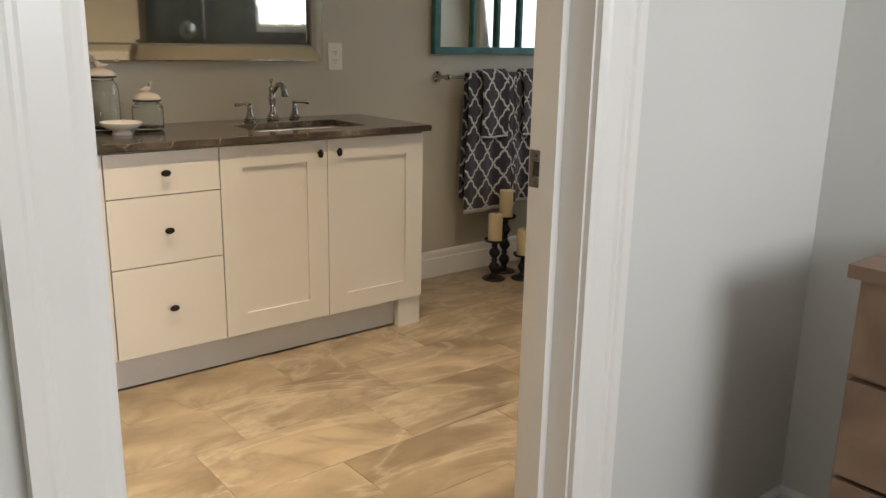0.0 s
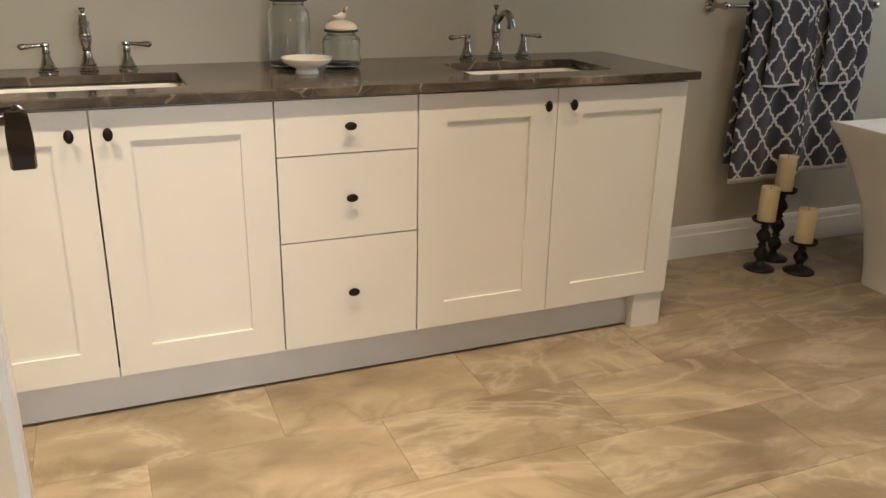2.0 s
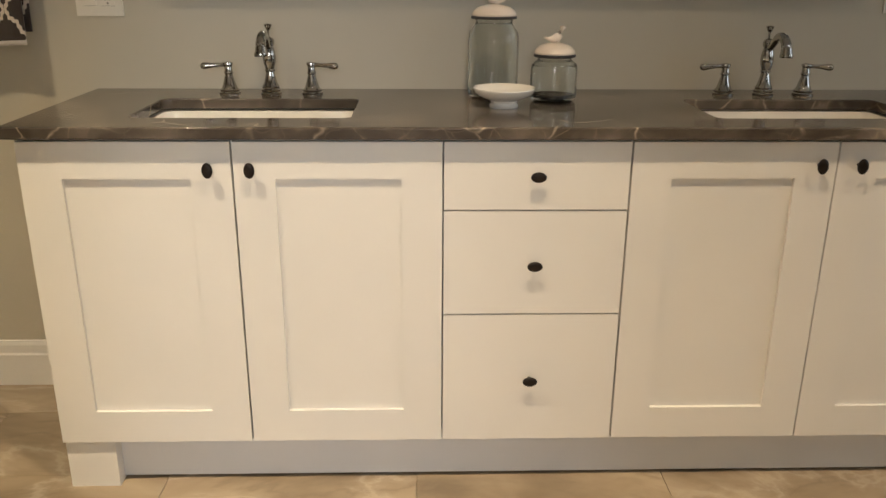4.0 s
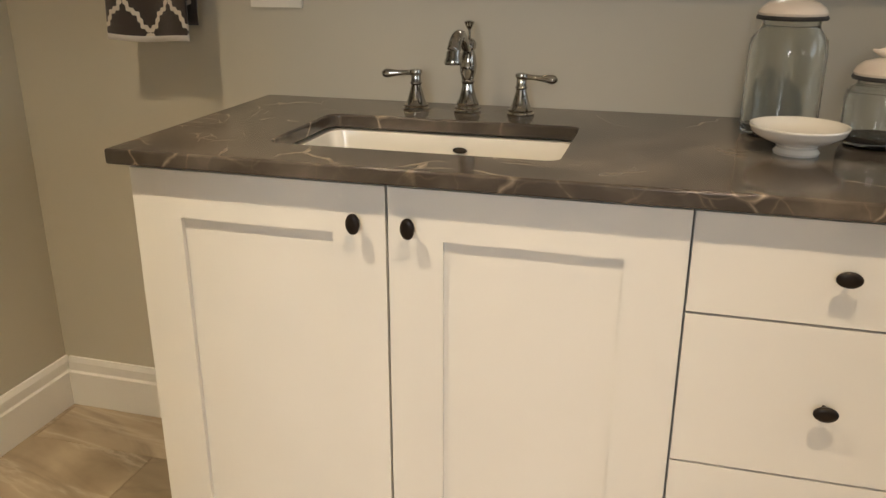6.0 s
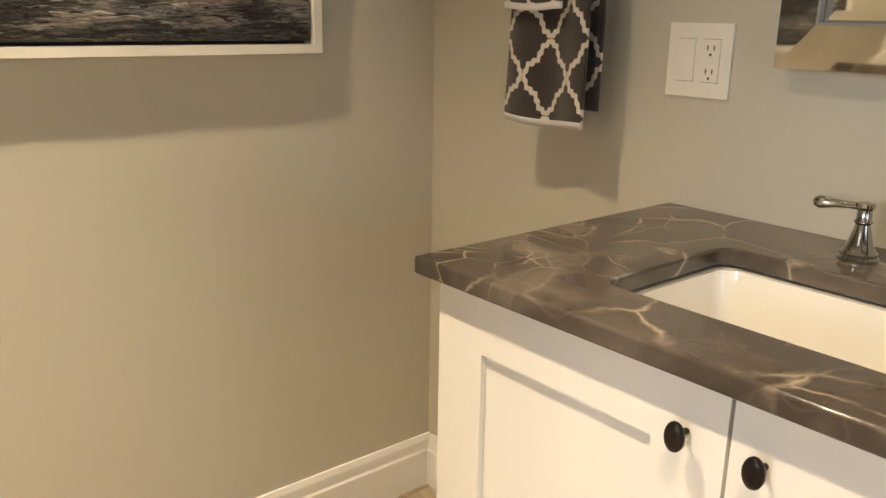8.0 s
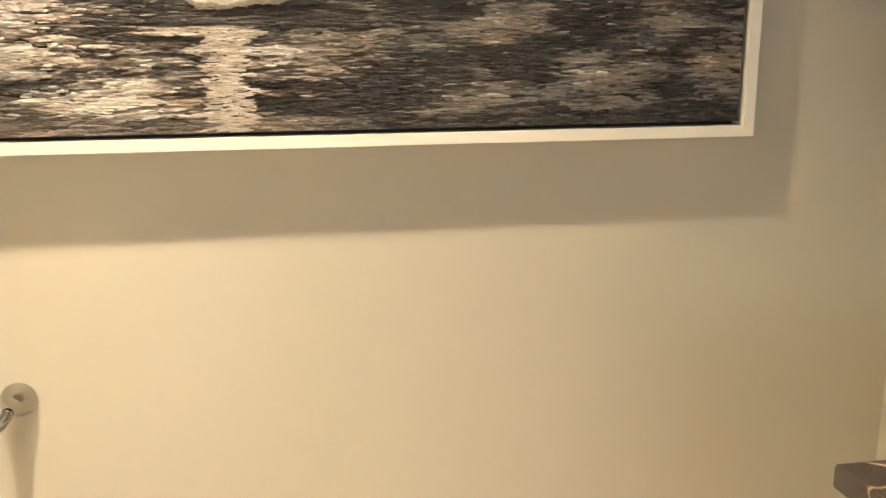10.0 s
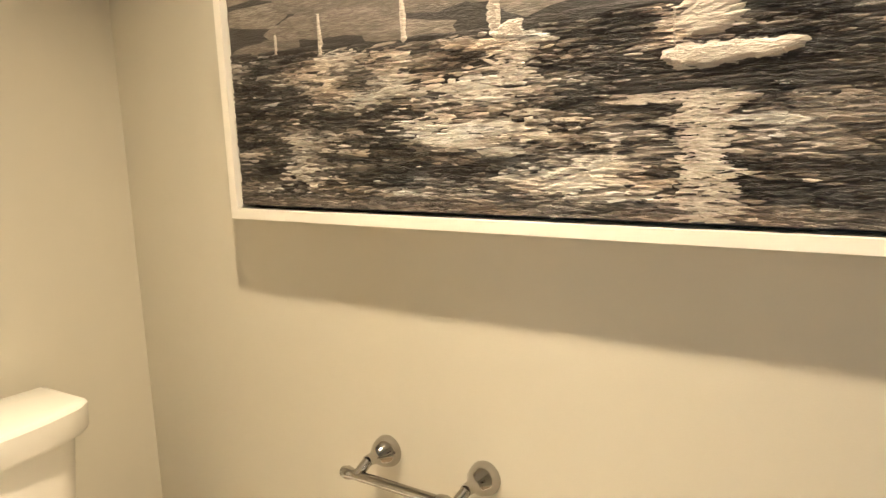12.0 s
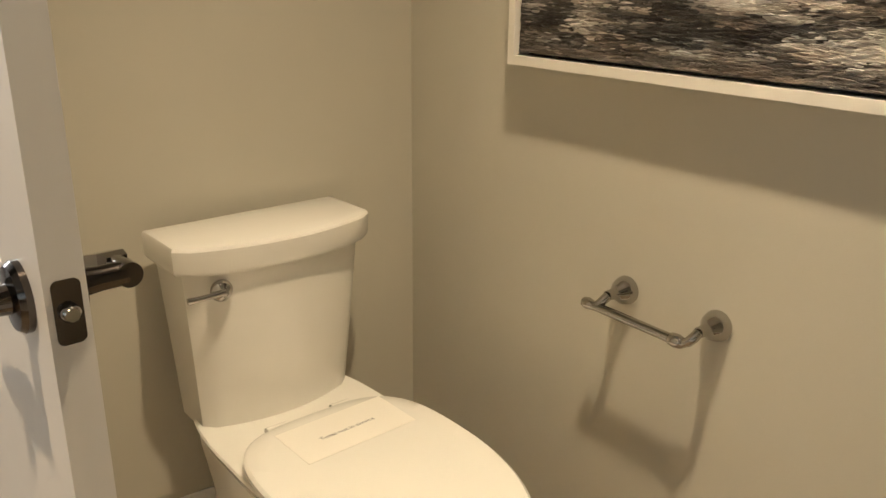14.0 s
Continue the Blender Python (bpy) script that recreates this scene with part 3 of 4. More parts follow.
def shaker(parent, x0, x1, z0, z1, y=-0.545):
    """A cabinet door with a frame and a recessed panel."""
    t, w = 0.02, 0.087
    d = part("door", box(x0 + w - 0.002, x1 - w + 0.002, y + 0.009, y + t, z0 + w - 0.01, z1 - w + 0.01), CAB, parent)
    bm = bmesh.new()
    w2 = 0.080
    o = [(x0, z0), (x1, z0), (x1, z1), (x0, z1)]
    i = [(x0 + w, z0 + w2), (x1 - w, z0 + w2), (x1 - w, z1 - w2), (x0 + w, z1 - w2)]
    vo = [bm.verts.new((p[0], y, p[1])) for p in o]
    vi = [bm.verts.new((p[0], y, p[1])) for p in i]
    vob = [bm.verts.new((p[0], y + t, p[1])) for p in o]
    vib = [bm.verts.new((p[0], y + t, p[1])) for p in i]
    for k in range(4):
        n = (k + 1) % 4
        bm.faces.new((vo[k], vo[n], vi[n], vi[k]))
        bm.faces.new((vob[n], vob[k], vib[k], vib[n]))
        bm.faces.new((vo[n], vo[k], vob[k], vob[n]))
        bm.faces.new((vi[k], vi[n], vib[n], vib[k]))
    part("frame", bm, CAB, d, bevel=0.0018)
    return d


def knob(parent, x, z, tall, y=-0.545):
    a, b = (0.0115, 0.017) if tall else (0.017, 0.0115)
    rings = []
    for s, d in ((0.30, 0), (0.34, 0.003), (0.26, 0.006), (0.26, 0.013), (0.62, 0.0165), (0.97, 0.019), (1.0, 0.022), (0.93, 0.0245), (0.5, 0.0255), (0.05, 0.0257)):
        q = 0.0115 * s if s < 0.4 else 0
        rings.append([(x + (a * s if not q else q) * math.cos(2 * math.pi * k / 24), y - d, z + (b * s if not q else q) * math.sin(2 * math.pi * k / 24)) for k in range(24)])
    return part("knob", loft(rings), BRONZE, parent, "oval dark bronze knob", smooth=True)


def cabinet(name, x0, x1, label):
    """An open carcass; doors or drawers are added to it."""
    o = tagged(new(name), label, "cabinet", "vanity cabinet units")
    bm = bmesh.new()
    for b in ((x0, x0 + 0.018, -0.5245, -0.004, 0.13, 0.848), (x1 - 0.018, x1, -0.5245, -0.004, 0.13, 0.848), (x0 + 0.018, x1 - 0.018, -0.5245, -0.004, 0.13, 0.148), (x0 + 0.018, x1 - 0.018, -0.012, -0.004, 0.148, 0.848), (x0 + 0.018, x1 - 0.018, -0.5245, -0.50, 0.80, 0.848)):
        box(*b, bm)
    part("body", bm, CAB, o)
    return o


ZB, ZT = 0.1295, 0.846
c = cabinet("sink_cabinet", 0.004, 0.895, "white shaker sink cabinet with two doors and oval dark knobs")
shaker(c, 0.004, 0.447, ZB, ZT)
shaker(c, 0.4515, 0.893, ZB, ZT)
knob(c, 0.402, 0.789, True)
knob(c, 0.489, 0.789, True)
c = cabinet("drawer_cabinet", 0.8965, 1.297, "white drawer cabinet with three slab drawers and oval dark knobs")
for z0, z1, zk in ((0.6975, ZT, 0.774), (0.4535, 0.6935, 0.573), (ZB, 0.4495, 0.291)):
    dr = part("drawer", box(0.8975, 1.296, -0.545, -0.5255, z0, z1), CAB, c, bevel=0.0018)
    knob(dr, 1.097, zk, False)
c = cabinet("sink_cabinet", 1.2985, 2.213, "white shaker sink cabinet with two doors beside the towel rail")
shaker(c, 1.3005, 1.7415, ZB, ZT)
shaker(c, 1.745, 2.212, ZB, ZT)
knob(c, 1.702, 0.797, True)
knob(c, 1.788, 0.797, True)
tagged(part("kick_board", box(0.02, 2.2, -0.497, -0.482, 0.007, 0.128), KICK), "pale grey recessed kick board under the white vanity", "kick board")
for x in (0.004, 2.098):
    tagged(part("vanity_foot", box(x, x + 0.115, -0.532, -0.42, 0, 0.1285), CAB, bevel=0.002), "square white vanity foot on the tiled floor", "vanity foot", "vanity feet")


def basin(cx, cy):
    o = thing("sink", (cx, cy, 0), "rectangular white undermount sink set in the marble countertop", "sink", "vanity sinks")
    inner, outer = [], []
    for s, z in ((0.0, 0.8515), (0.004, 0.83), (0.012, 0.78), (0.028, 0.742), (0.055, 0.725), (0.11, 0.717)):
        inner.append(rrect(-0.236 + s, 0.236 - s, -0.130 + s * 0.9, 0.130 - s * 0.9, z, max(0.03, 0.03 + s * 0.2) if s < 0.1 else 0.015, 6))
    for s, z in ((0.11, 0.705), (0.04, 0.712), (0.012, 0.74), (-0.006, 0.80), (-0.022, 0.838), (-0.022, 0.8515)):
        outer.append(rrect(-0.236 + s, 0.236 - s, -0.130 + s * 0.9, 0.130 - s * 0.9, z, max(0.02, 0.035), 6))
    part("bowl", loft(outer + inner), PORC, o, smooth="auto")
    part("drain", lathe([(0.022, 0.718), (0.022, 0.7205), (0.018, 0.7215), (0.016, 0.7195), (0.002, 0.7195)], 24), CHROME, o, smooth="auto")
    part("overflow", lathe([(0.0095, 0), (0.0095, 0.0016), (0.0075, 0.002), (0.0065, 0.0004), (0.001, 0.0004)], 20, m=pose(0.022, 0.1235, 0.827, 84) @ Matrix.Diagonal((1.5, 0.62, 1, 1))), PEWTER, o, smooth="auto")


for s in SINKS:
    basin(*s)


def faucet(cx, y=-0.095):
    o = thing("faucet", (cx, y, CTOP), "polished nickel widespread faucet with two lever handles on brown marble", "faucet", "vanity faucets")
    prof = [(0.026, 0), (0.027, 0.004), (0.024, 0.007), (0.0255, 0.011), (0.0215, 0.015), (0.022, 0.019), (0.017, 0.028), (0.0125, 0.046), (0.0110, 0.056), (0.0135, 0.060), (0.0115, 0.064), (0.0155, 0.078), (0.0170, 0.092), (0.0150, 0.108), (0.0115, 0.120), (0.0150, 0.124), (0.0155, 0.134), (0.0115, 0.140), (0.006, 0.143)]
    part("body", lathe(prof, 28), CHROME, o, smooth="auto")
    sp = bez([(0, 0, 0.115), (0, -0.022, 0.128), (0, -0.052, 0.150), (0, -0.082, 0.152), (0, -0.104, 0.136), (0, -0.112, 0.112)], 5)
    rr = [0.0085 + 0.0055 * (i / (len(sp) - 1)) ** 1.4 for i in range(len(sp))]
    part("spout", tube(sp, rr, 16), CHROME, o, smooth="auto")
    part("aerator", lathe([(0.0155, 0), (0.0165, 0.004), (0.0145, 0.010)], 20, m=pose(0, -0.1125, 0.106)), CHROME, o, smooth="auto")
    part("lift_rod", lathe([(0.0028, 0.142), (0.0028, 0.158), (0.005, 0.160), (0.0095, 0.170), (0.0100, 0.173), (0.004, 0.175)], 16, m=pose(0, 0.006, 0)), CHROME, o, smooth="auto")
    for s in (-1, 1):
        hx = s * 0.106
        h = part("handle", lathe([(0.0265, 0), (0.027, 0.004), (0.0235, 0.007), (0.0245, 0.011), (0.020, 0.015), (0.0165, 0.024), (0.0115, 0.042), (0.0095, 0.050), (0.0125, 0.053), (0.0100, 0.057), (0.0095, 0.070), (0.0125, 0.074), (0.0120, 0.079), (0.003, 0.081)], 24, m=pose(hx, 0, 0)), CHROME, o, smooth="auto")
        pts = [(hx, 0, 0.073), (hx + s * 0.012, 0, 0.0735), (hx + s * 0.022, -0.001, 0.073), (hx + s * 0.040, -0.003, 0.072), (hx + s * 0.052, -0.004, 0.0715), (hx + s * 0.060, -0.005, 0.071), (hx + s * 0.066, -0.005, 0.071), (hx + s * 0.070, -0.005, 0.071)]
        part("lever", tube(pts, [0.0045, 0.0055, 0.0048, 0.006, 0.0082, 0.0092, 0.0072, 0.002], 14), CHROME, h, smooth="auto")


faucet(0.462)
faucet(1.748)


# ---- things on the counter ----
def fluted(profile, n=60, amp=0.0012):
    bm = bmesh.new()
    rings = []
    for r, z, f in profile:
        rings.append([bm.verts.new(((r + (amp * f if k % 2 else 0)) * math.cos(2 * math.pi * k / n), (r + (amp * f if k % 2 else 0)) * math.sin(2 * math.pi * k / n), z)) for k in range(n)])
    for a, b in zip(rings, rings[1:]):
        for k in range(n):
            bm.faces.new((a[k], a[(k + 1) % n], b[(k + 1) % n], b[k]))
    bm.faces.new(rings[0][::-1])
    bm.faces.new(rings[-1])
    return bm


def jar(at, r, h, label, turn=0):
    o = thing("glass_jar", (*at, CTOP), label, "jar", "bird lid jars", rz=turn)
    n = r * 0.74
    out = [(r * 0.80, 0.0, 0), (r * 0.97, 0.006, 0), (r, 0.016, 1), (r, h * 0.72, 1), (r * 0.96, h * 0.84, 1), (n * 1.04, h * 0.93, 0), (n, h * 0.96, 0), (n * 1.02, h, 0)]
    inn = [(n * 0.95, h, 0), (n * 0.93, h * 0.96, 0), (r * 0.90, h * 0.84, 0), (r * 0.95, h * 0.70, 0), (r * 0.95, 0.02, 0), (r * 0.80, 0.010, 0)]
    part("body", fluted(out + inn), GLASSJ, o, smooth="auto")
    part("gasket", lathe([(n * 0.98, h + 0.0005), (n * 1.22, h + 0.001), (n * 1.25, h + 0.004), (n * 1.20, h + 0.0075), (n * 0.9, h + 0.008)], 32), RUBBER, o, smooth="auto")
    L = h + 0.008
    lid = part("lid", lathe([(n * 1.18, L), (n * 1.20, L + 0.004), (n * 1.10, L + 0.012), (n * 0.86, L + 0.020), (n * 0.45, L + 0.025), (n * 0.2, L + 0.027), (0.001, L + 0.027)], 32), CERAM, o, "cream ceramic lid with a small bird", smooth="auto")
    s = r / 0.06
    B = L + 0.024
    pts = [(-0.030 * s, 0, B + 0.016 * s), (-0.020 * s, 0, B + 0.013 * s), (-0.008 * s, 0, B + 0.011 * s), (0.004 * s, 0, B + 0.015 * s), (0.010 * s, 0, B + 0.022 * s), (0.012 * s, 0, B + 0.031 * s), (0.015 * s, 0, B + 0.038 * s), (0.021 * s, 0, B + 0.040 * s), (0.028 * s, 0, B + 0.039 * s)]
    part("bird", tube(pts, [0.002 * s, 0.0045 * s, 0.010 * s, 0.012 * s, 0.0105 * s, 0.0075 * s, 0.0075 * s, 0.005 * s, 0.0008 * s], 14), CERAM, lid, smooth=True)


jar((1.030, -0.150), 0.062, 0.192, "tall ribbed glass jar with a cream bird lid", 170)
jar((1.176, -0.205), 0.056, 0.106, "short ribbed glass jar with a cream bird lid", 10)
o = thing("soap_dish", (1.045, -0.300, CTOP), "small white footed ceramic dish on brown marble", "dish")
part("bowl", lathe([(0.034, 0), (0.035, 0.004), (0.030, 0.010), (0.034, 0.016), (0.055, 0.024), (0.070, 0.034), (0.074, 0.043), (0.0735, 0.0455), (0.071, 0.0450), (0.066, 0.036), (0.050, 0.028), (0.02, 0.024), (0.001, 0.024)], 40), PORC, o, smooth="auto")


# ---- wall mirror ----
def mirror():
    x0, x1, z0, z1, w = 0.165, 2.035, 1.125, 2.02, 0.064
    o = thing("wall_mirror", ((x0 + x1) / 2, 0, z0), "large wall mirror with a broad mirrored frame over the white vanity", "mirror")
    inv = pose(-(x0 + x1) / 2, 0, -z0)

    def ring(d, y):
        return [(x0 + d, y, z0 + d), (x1 - d, y, z0 + d), (x1 - d, y, z1 - d), (x0 + d, y, z1 - d)]
    bm = loft([ring(0.004, -0.001), ring(0.001, -0.036), ring(w, -0.049), ring(w, -0.034)], cap0=False, cap1=False)
    bm.transform(inv)
    part("frame", bm, BEVELM, o, "angled mirrored frame")
    bm = loft([ring(w, -0.034), ring(w + 0.02, -0.0365)], cap0=False)
    bm.transform(inv)
    part("glass", bm, MIRROR, o)
    bm = loft([ring(w, -0.0495), ring(w + 0.0035, -0.0495), ring(w + 0.0035, -0.036), ring(w, -0.036)], cap0=False, cap1=False)
    bm.transform(inv)
    part("bead", bm, MIRBACK, o)


mirror()


# ---- wall plates ----
def duplex(parent, x, z):
    bm = bmesh.new()
    for dz in (-0.019, 0.019):
        for dx in (-0.006, 0.006):
            box(x + dx - 0.0011, x + dx + 0.0011, -0.0098, -0.0094, z + dz - 0.002, z + dz + 0.006, bm)
        lathe([(0.0022, 0), (0.0022, 0.0004)], 10, bm, pose(x, -0.0094, z + dz - 0.009, 90))
    return tagged(part("slots", bm, SLOT, parent), kind="stuff")


o = thing("outlet", (2.118, 0, 1.144), "white wall outlet beside the mirror", "outlet")
part("plate", box(-0.036, 0.036, -0.006, 0, -0.060, 0.060), PLATE, o, bevel=0.002)
ins = part("insert", box(-0.017, 0.017, -0.0094, -0.006, -0.034, 0.034), PLATE, o, bevel=0.001)
duplex(ins, 0, 0)
o = thing("switch_plate", (0.016, 0, 1.128), "white double wall plate with a rocker switch and an outlet", "switch")
part("plate", box(-0.060, 0.060, -0.006, 0, -0.060, 0.060), PLATE, o, bevel=0.002)
part("rocker", box(-0.040, -0.007, -0.0094, -0.006, -0.034, 0.034), PLATE, o, bevel=0.001)
ins = part("insert", box(0.007, 0.040, -0.0094, -0.006, -0.034, 0.034), PLATE, o, bevel=0.001)
duplex(ins, 0.0235, 0)
part("test_button", box(0.018, 0.029, -0.0108, -0.0094, -0.004, 0.004), PLATE, ins)
bm = bmesh.new()
for x in (-0.0235, 0.0235):
    for z in (-0.048, 0.048):
        lathe([(0.0028, 0), (0.0026, 0.0008)], 10, bm, pose(x, -0.006, z, 90))
tagged(part("screws", bm, PLATE, o), kind="stuff")
bm = bmesh.new()
for x0, x1 in ((-0.0405, -0.0065), (0.0065, 0.0405)):
    for z in (-0.0350, 0.0345):
        box(x0, x1, -0.0064, -0.006, z, z + 0.0006, bm)
tagged(part("gaps", bm, SLOT, o), kind="stuff")


# ---- towels ----
def cloth(name, parent, x0, x1, path, material, thick=0.006, folds=(), nx=60, hem=0.012, shift=(0.0, 0.0), flare=0.0, label=""):
    """A towel hung over a bar: path of (y, z) from one end to the other, with folds across x."""
    pts = bez([(0, p[0], p[1]) for p in path], 8)
    arc = [0.0]
    for a, b in zip(pts, pts[1:]):
        arc.append(arc[-1] + (b - a).length)
    ztop = max(p.z for p in pts)
    hem = max(hem, arc[1] + 1e-4)
    bm = bmesh.new()
    uv = bm.loops.layers.uv.new("UV")
    grid = []
    for j, p in enumerate(pts):
        low = (ztop - p.z)
        row = []
        for i in range(nx + 1):
            u = i / nx
            y = p.y - sum(a * min(1, low / 0.25 + 0.25) * math.sin(f * u * 2 * math.pi + ph) for a, f, ph in folds)
            x = x0 + (x1 - x0) * u + flare * low * (u - 0.5) + 0.004 * math.sin(low * 9)
            row.append((bm.verts.new((x, y, p.z + 0.004 * math.sin(6 * u + 2) * low / (low + 0.2))), (x0 + (x1 - x0) * u + shift[0], arc[j] + shift[1])))
        grid.append(row)
    for a, b in zip(grid, grid[1:]):
        for i in range(nx):
            f = bm.faces.new((a[i][0], a[i + 1][0], b[i + 1][0], b[i][0]))
            for l, q in zip(f.loops, (a[i], a[i + 1], b[i + 1], b[i])):
                l[uv].uv = q[1]
            f.material_index = 1 if (arc[-1] - a[i][1][1] + shift[1] < hem or b[i][1][1] - shift[1] < hem) else 0
    ob = part(name, bm, material, parent, label, smooth=True)
    ob.data.materials.append(HEM)
    sm = ob.modifiers.new("thickness", "SOLIDIFY")
    sm.thickness, sm.offset = thick, 0
    return ob


def bath_towel(x0, x1, bottom, back, y, z, label, material, folds, shift, parent=None, group="towels on the rail", depth=0.018, flare=0.0):
    t = thing("towel", ((x0 + x1) / 2, 0, 0), label, "towel", group)
    w = (x1 - x0) / 2
    front = [(y - depth - 0.004, bottom + (z - bottom) * k / 4) for k in range(4)] + [(y - depth, z - 0.03), (y - depth * 0.75, z + 0.004), (y, z + depth * 0.8), (y + depth * 0.75, z + 0.004), (y + depth, z - 0.03)]
    rear = [(y + depth + 0.004, z - (z - back) * k / 3) for k in range(1, 4)]
    cloth("cloth", t, -w, w, front + rear, material, folds=folds, shift=shift, flare=flare)
    return t


BY, BZ = -0.085, 1.045
o = thing("towel_rail", (3.10, 0, BZ), "polished nickel towel rail on the beige wall", "towel rail")
part("bar", lathe([(0.008, -0.37), (0.008, 0.37)], 16, m=pose(0, BY, 0, 0, 90)), CHROME, o, smooth="auto")
for x in (-0.385, 0.385):
    part("bracket", lathe([(0.028, 0), (0.028, 0.006), (0.020, 0.014), (0.011, 0.03), (0.010, 0.06), (0.014, 0.075), (0.015, 0.09), (0.010, 0.100), (0.001, 0.102)], 24, m=pose(x, 0, 0, 90)), CHROME, o, smooth="auto")
bath_towel(2.835, 3.165, 0.345, 0.42, BY, BZ + 0.006, "dark grey bath towel with a white lattice pattern on the rail", TOWEL, ((0.010, 1.2, 0.6), (0.005, 2.7, 1.0)), (0.02, 0.03), depth=0.017, flare=0.06)
bath_towel(3.150, 3.455, 0.365, 0.42, BY, BZ + 0.006, "dark grey bath towel with a white lattice pattern beside the tub", TOWEL, ((0.012, 1.0, 2.6), (0.005, 2.3, 0.2)), (0.05, 0.01), depth=0.016)
bath_towel(2.915, 3.095, 0.735, 0.80, BY, BZ + 0.008, "folded dark grey lattice hand towel over the bath towel", TOWEL, ((0.006, 1.1, 0.4),), (0.03, 0.06), depth=0.036)
bath_towel(3.205, 3.375, 0.735, 0.80, BY, BZ + 0.008, "folded dark grey lattice hand towel over the second bath towel", TOWEL, ((0.006, 1.2, 1.4),), (0.07, 0.02), depth=0.036)

o = thing("towel_ring", (-0.235, 0, 1.46), "polished nickel towel ring on the beige wall", "towel ring")
part("bracket", lathe([(0.028, 0), (0.028, 0.006), (0.018, 0.014), (0.010, 0.03), (0.010, 0.07), (0.013, 0.078), (0.001, 0.082)], 24, m=pose(0, 0, 0.075, 90)), CHROME, o, smooth="auto")
part("ring", tube([(0.078 * math.sin(a), -0.082, 0.078 * math.cos(a) - 0.002) for a in [2 * math.pi * k / 32 for k in range(32)]] + [(0.001, -0.082, 0.076)], 0.005, 10), CHROME, o, smooth="auto")
bath_towel(-0.325, -0.142, 1.000, 1.03, -0.085, 1.392, "black brown hand towel with cream lattice hanging from a ring", TOWELB, ((0.008, 1.3, 0.2),), (0.0, 0.05), group="", depth=0.016, flare=0.04)
bath_towel(-0.318, -0.190, 1.205, 1.25, -0.092, 1.396, "small black brown lattice face towel over the hand towel", TOWELB, ((0.005, 1.1, 0.0),), (0.03, 0.02), group="", depth=0.034, flare=0.05)


# ---- candle holders ----
def candle(at, h, tall, r=0.037, label=""):
    o = thing("candle_holder", (*at, 0), label, "candle holder", "candle holders by the towels")
    prof = [(0.062, 0), (0.063, 0.006), (0.048, 0.014), (0.024, 0.022), (0.014, 0.032)]
    z, n = 0.032, max(1, round((h - 0.07) / 0.075))
    step = (h - 0.058) / n
    for k in range(n):
        prof += [(0.014, z + step * 0.08), (0.026, z + step * 0.3), (0.030, z + step * 0.45), (0.024, z + step * 0.62), (0.012, z + step * 0.82), (0.019, z + step * 0.92), (0.013, z + step)]
        z += step
    part("stem", lathe(prof + [(0.022, h - 0.016), (0.034, h - 0.012)], 22), IRON, o, smooth=True)
    part("dish", lathe([(0.030, h - 0.013), (0.052, h - 0.009), (0.057, h), (0.056, h + 0.004), (0.052, h), (0.03, h - 0.004), (0.001, h - 0.004)], 28), IRON, o, smooth="auto")
    c = thing("candle", (*at, h - 0.004), "thick cream pillar candle on a black turned holder", "candle", "pillar candles")
    part("wax", lathe([(r * 0.99, 0), (r, 0.002), (r, tall - 0.004), (r * 0.95, tall), (r * 0.7, tall - 0.004), (0.001, tall - 0.006)], 28), WAX, c, smooth="auto")
    part("wick", lathe([(0.0012, tall - 0.006), (0.001, tall + 0.006)], 6), WICK, c)


candle((2.943, -0.225), 0.215, 0.14, label="black turned iron candle holder of middle height")
candle((3.085, -0.150), 0.310, 0.145, label="tallest black turned iron candle holder by the towels")
candle((3.075, -0.310), 0.135, 0.14, label="shortest black turned iron candle holder by the tub")


# ---- bathtub ----
def tub():
    o = thing("bathtub", (3.81, -0.60, 0), "white freestanding bathtub with flared pointed ends under the window", "bathtub")

    def oval(lx, ly, z, p=3.2, peak=0.0):
        out = []
        for k in range(72):
            t = 2 * math.pi * k / 72
            c, s = math.cos(t), math.sin(t)
            x = lx * math.copysign(abs(c) ** (2 / p), c)
            y = ly * math.copysign(abs(s) ** (2 / p), s)
            out.append((x, y, z + peak * abs(c) ** 3))
        return out
    prof = [(0.60, 0.19, 0.0), (0.605, 0.20, 0.10), (0.625, 0.215, 0.22), (0.66, 0.235, 0.34), (0.715, 0.262, 0.46), (0.785, 0.292, 0.57), (0.825, 0.306, 0.612), (0.832, 0.308, 0.626)]
    inn = [(0.822, 0.298, 0.629), (0.800, 0.280, 0.618), (0.74, 0.255, 0.54), (0.66, 0.225, 0.36), (0.58, 0.19, 0.20), (0.50, 0.15, 0.165)]
    part("shell", loft([oval(a, b - 0.04, z, 6.0, 0.03 * (z / 0.64) ** 2) for a, b, z in prof + inn]), TUBM, o, smooth="auto")
    part("drain", lathe([(0.03, 0.163), (0.03, 0.169), (0.026, 0.171), (0.001, 0.171)], 24), CHROME, o, smooth="auto")


tub()


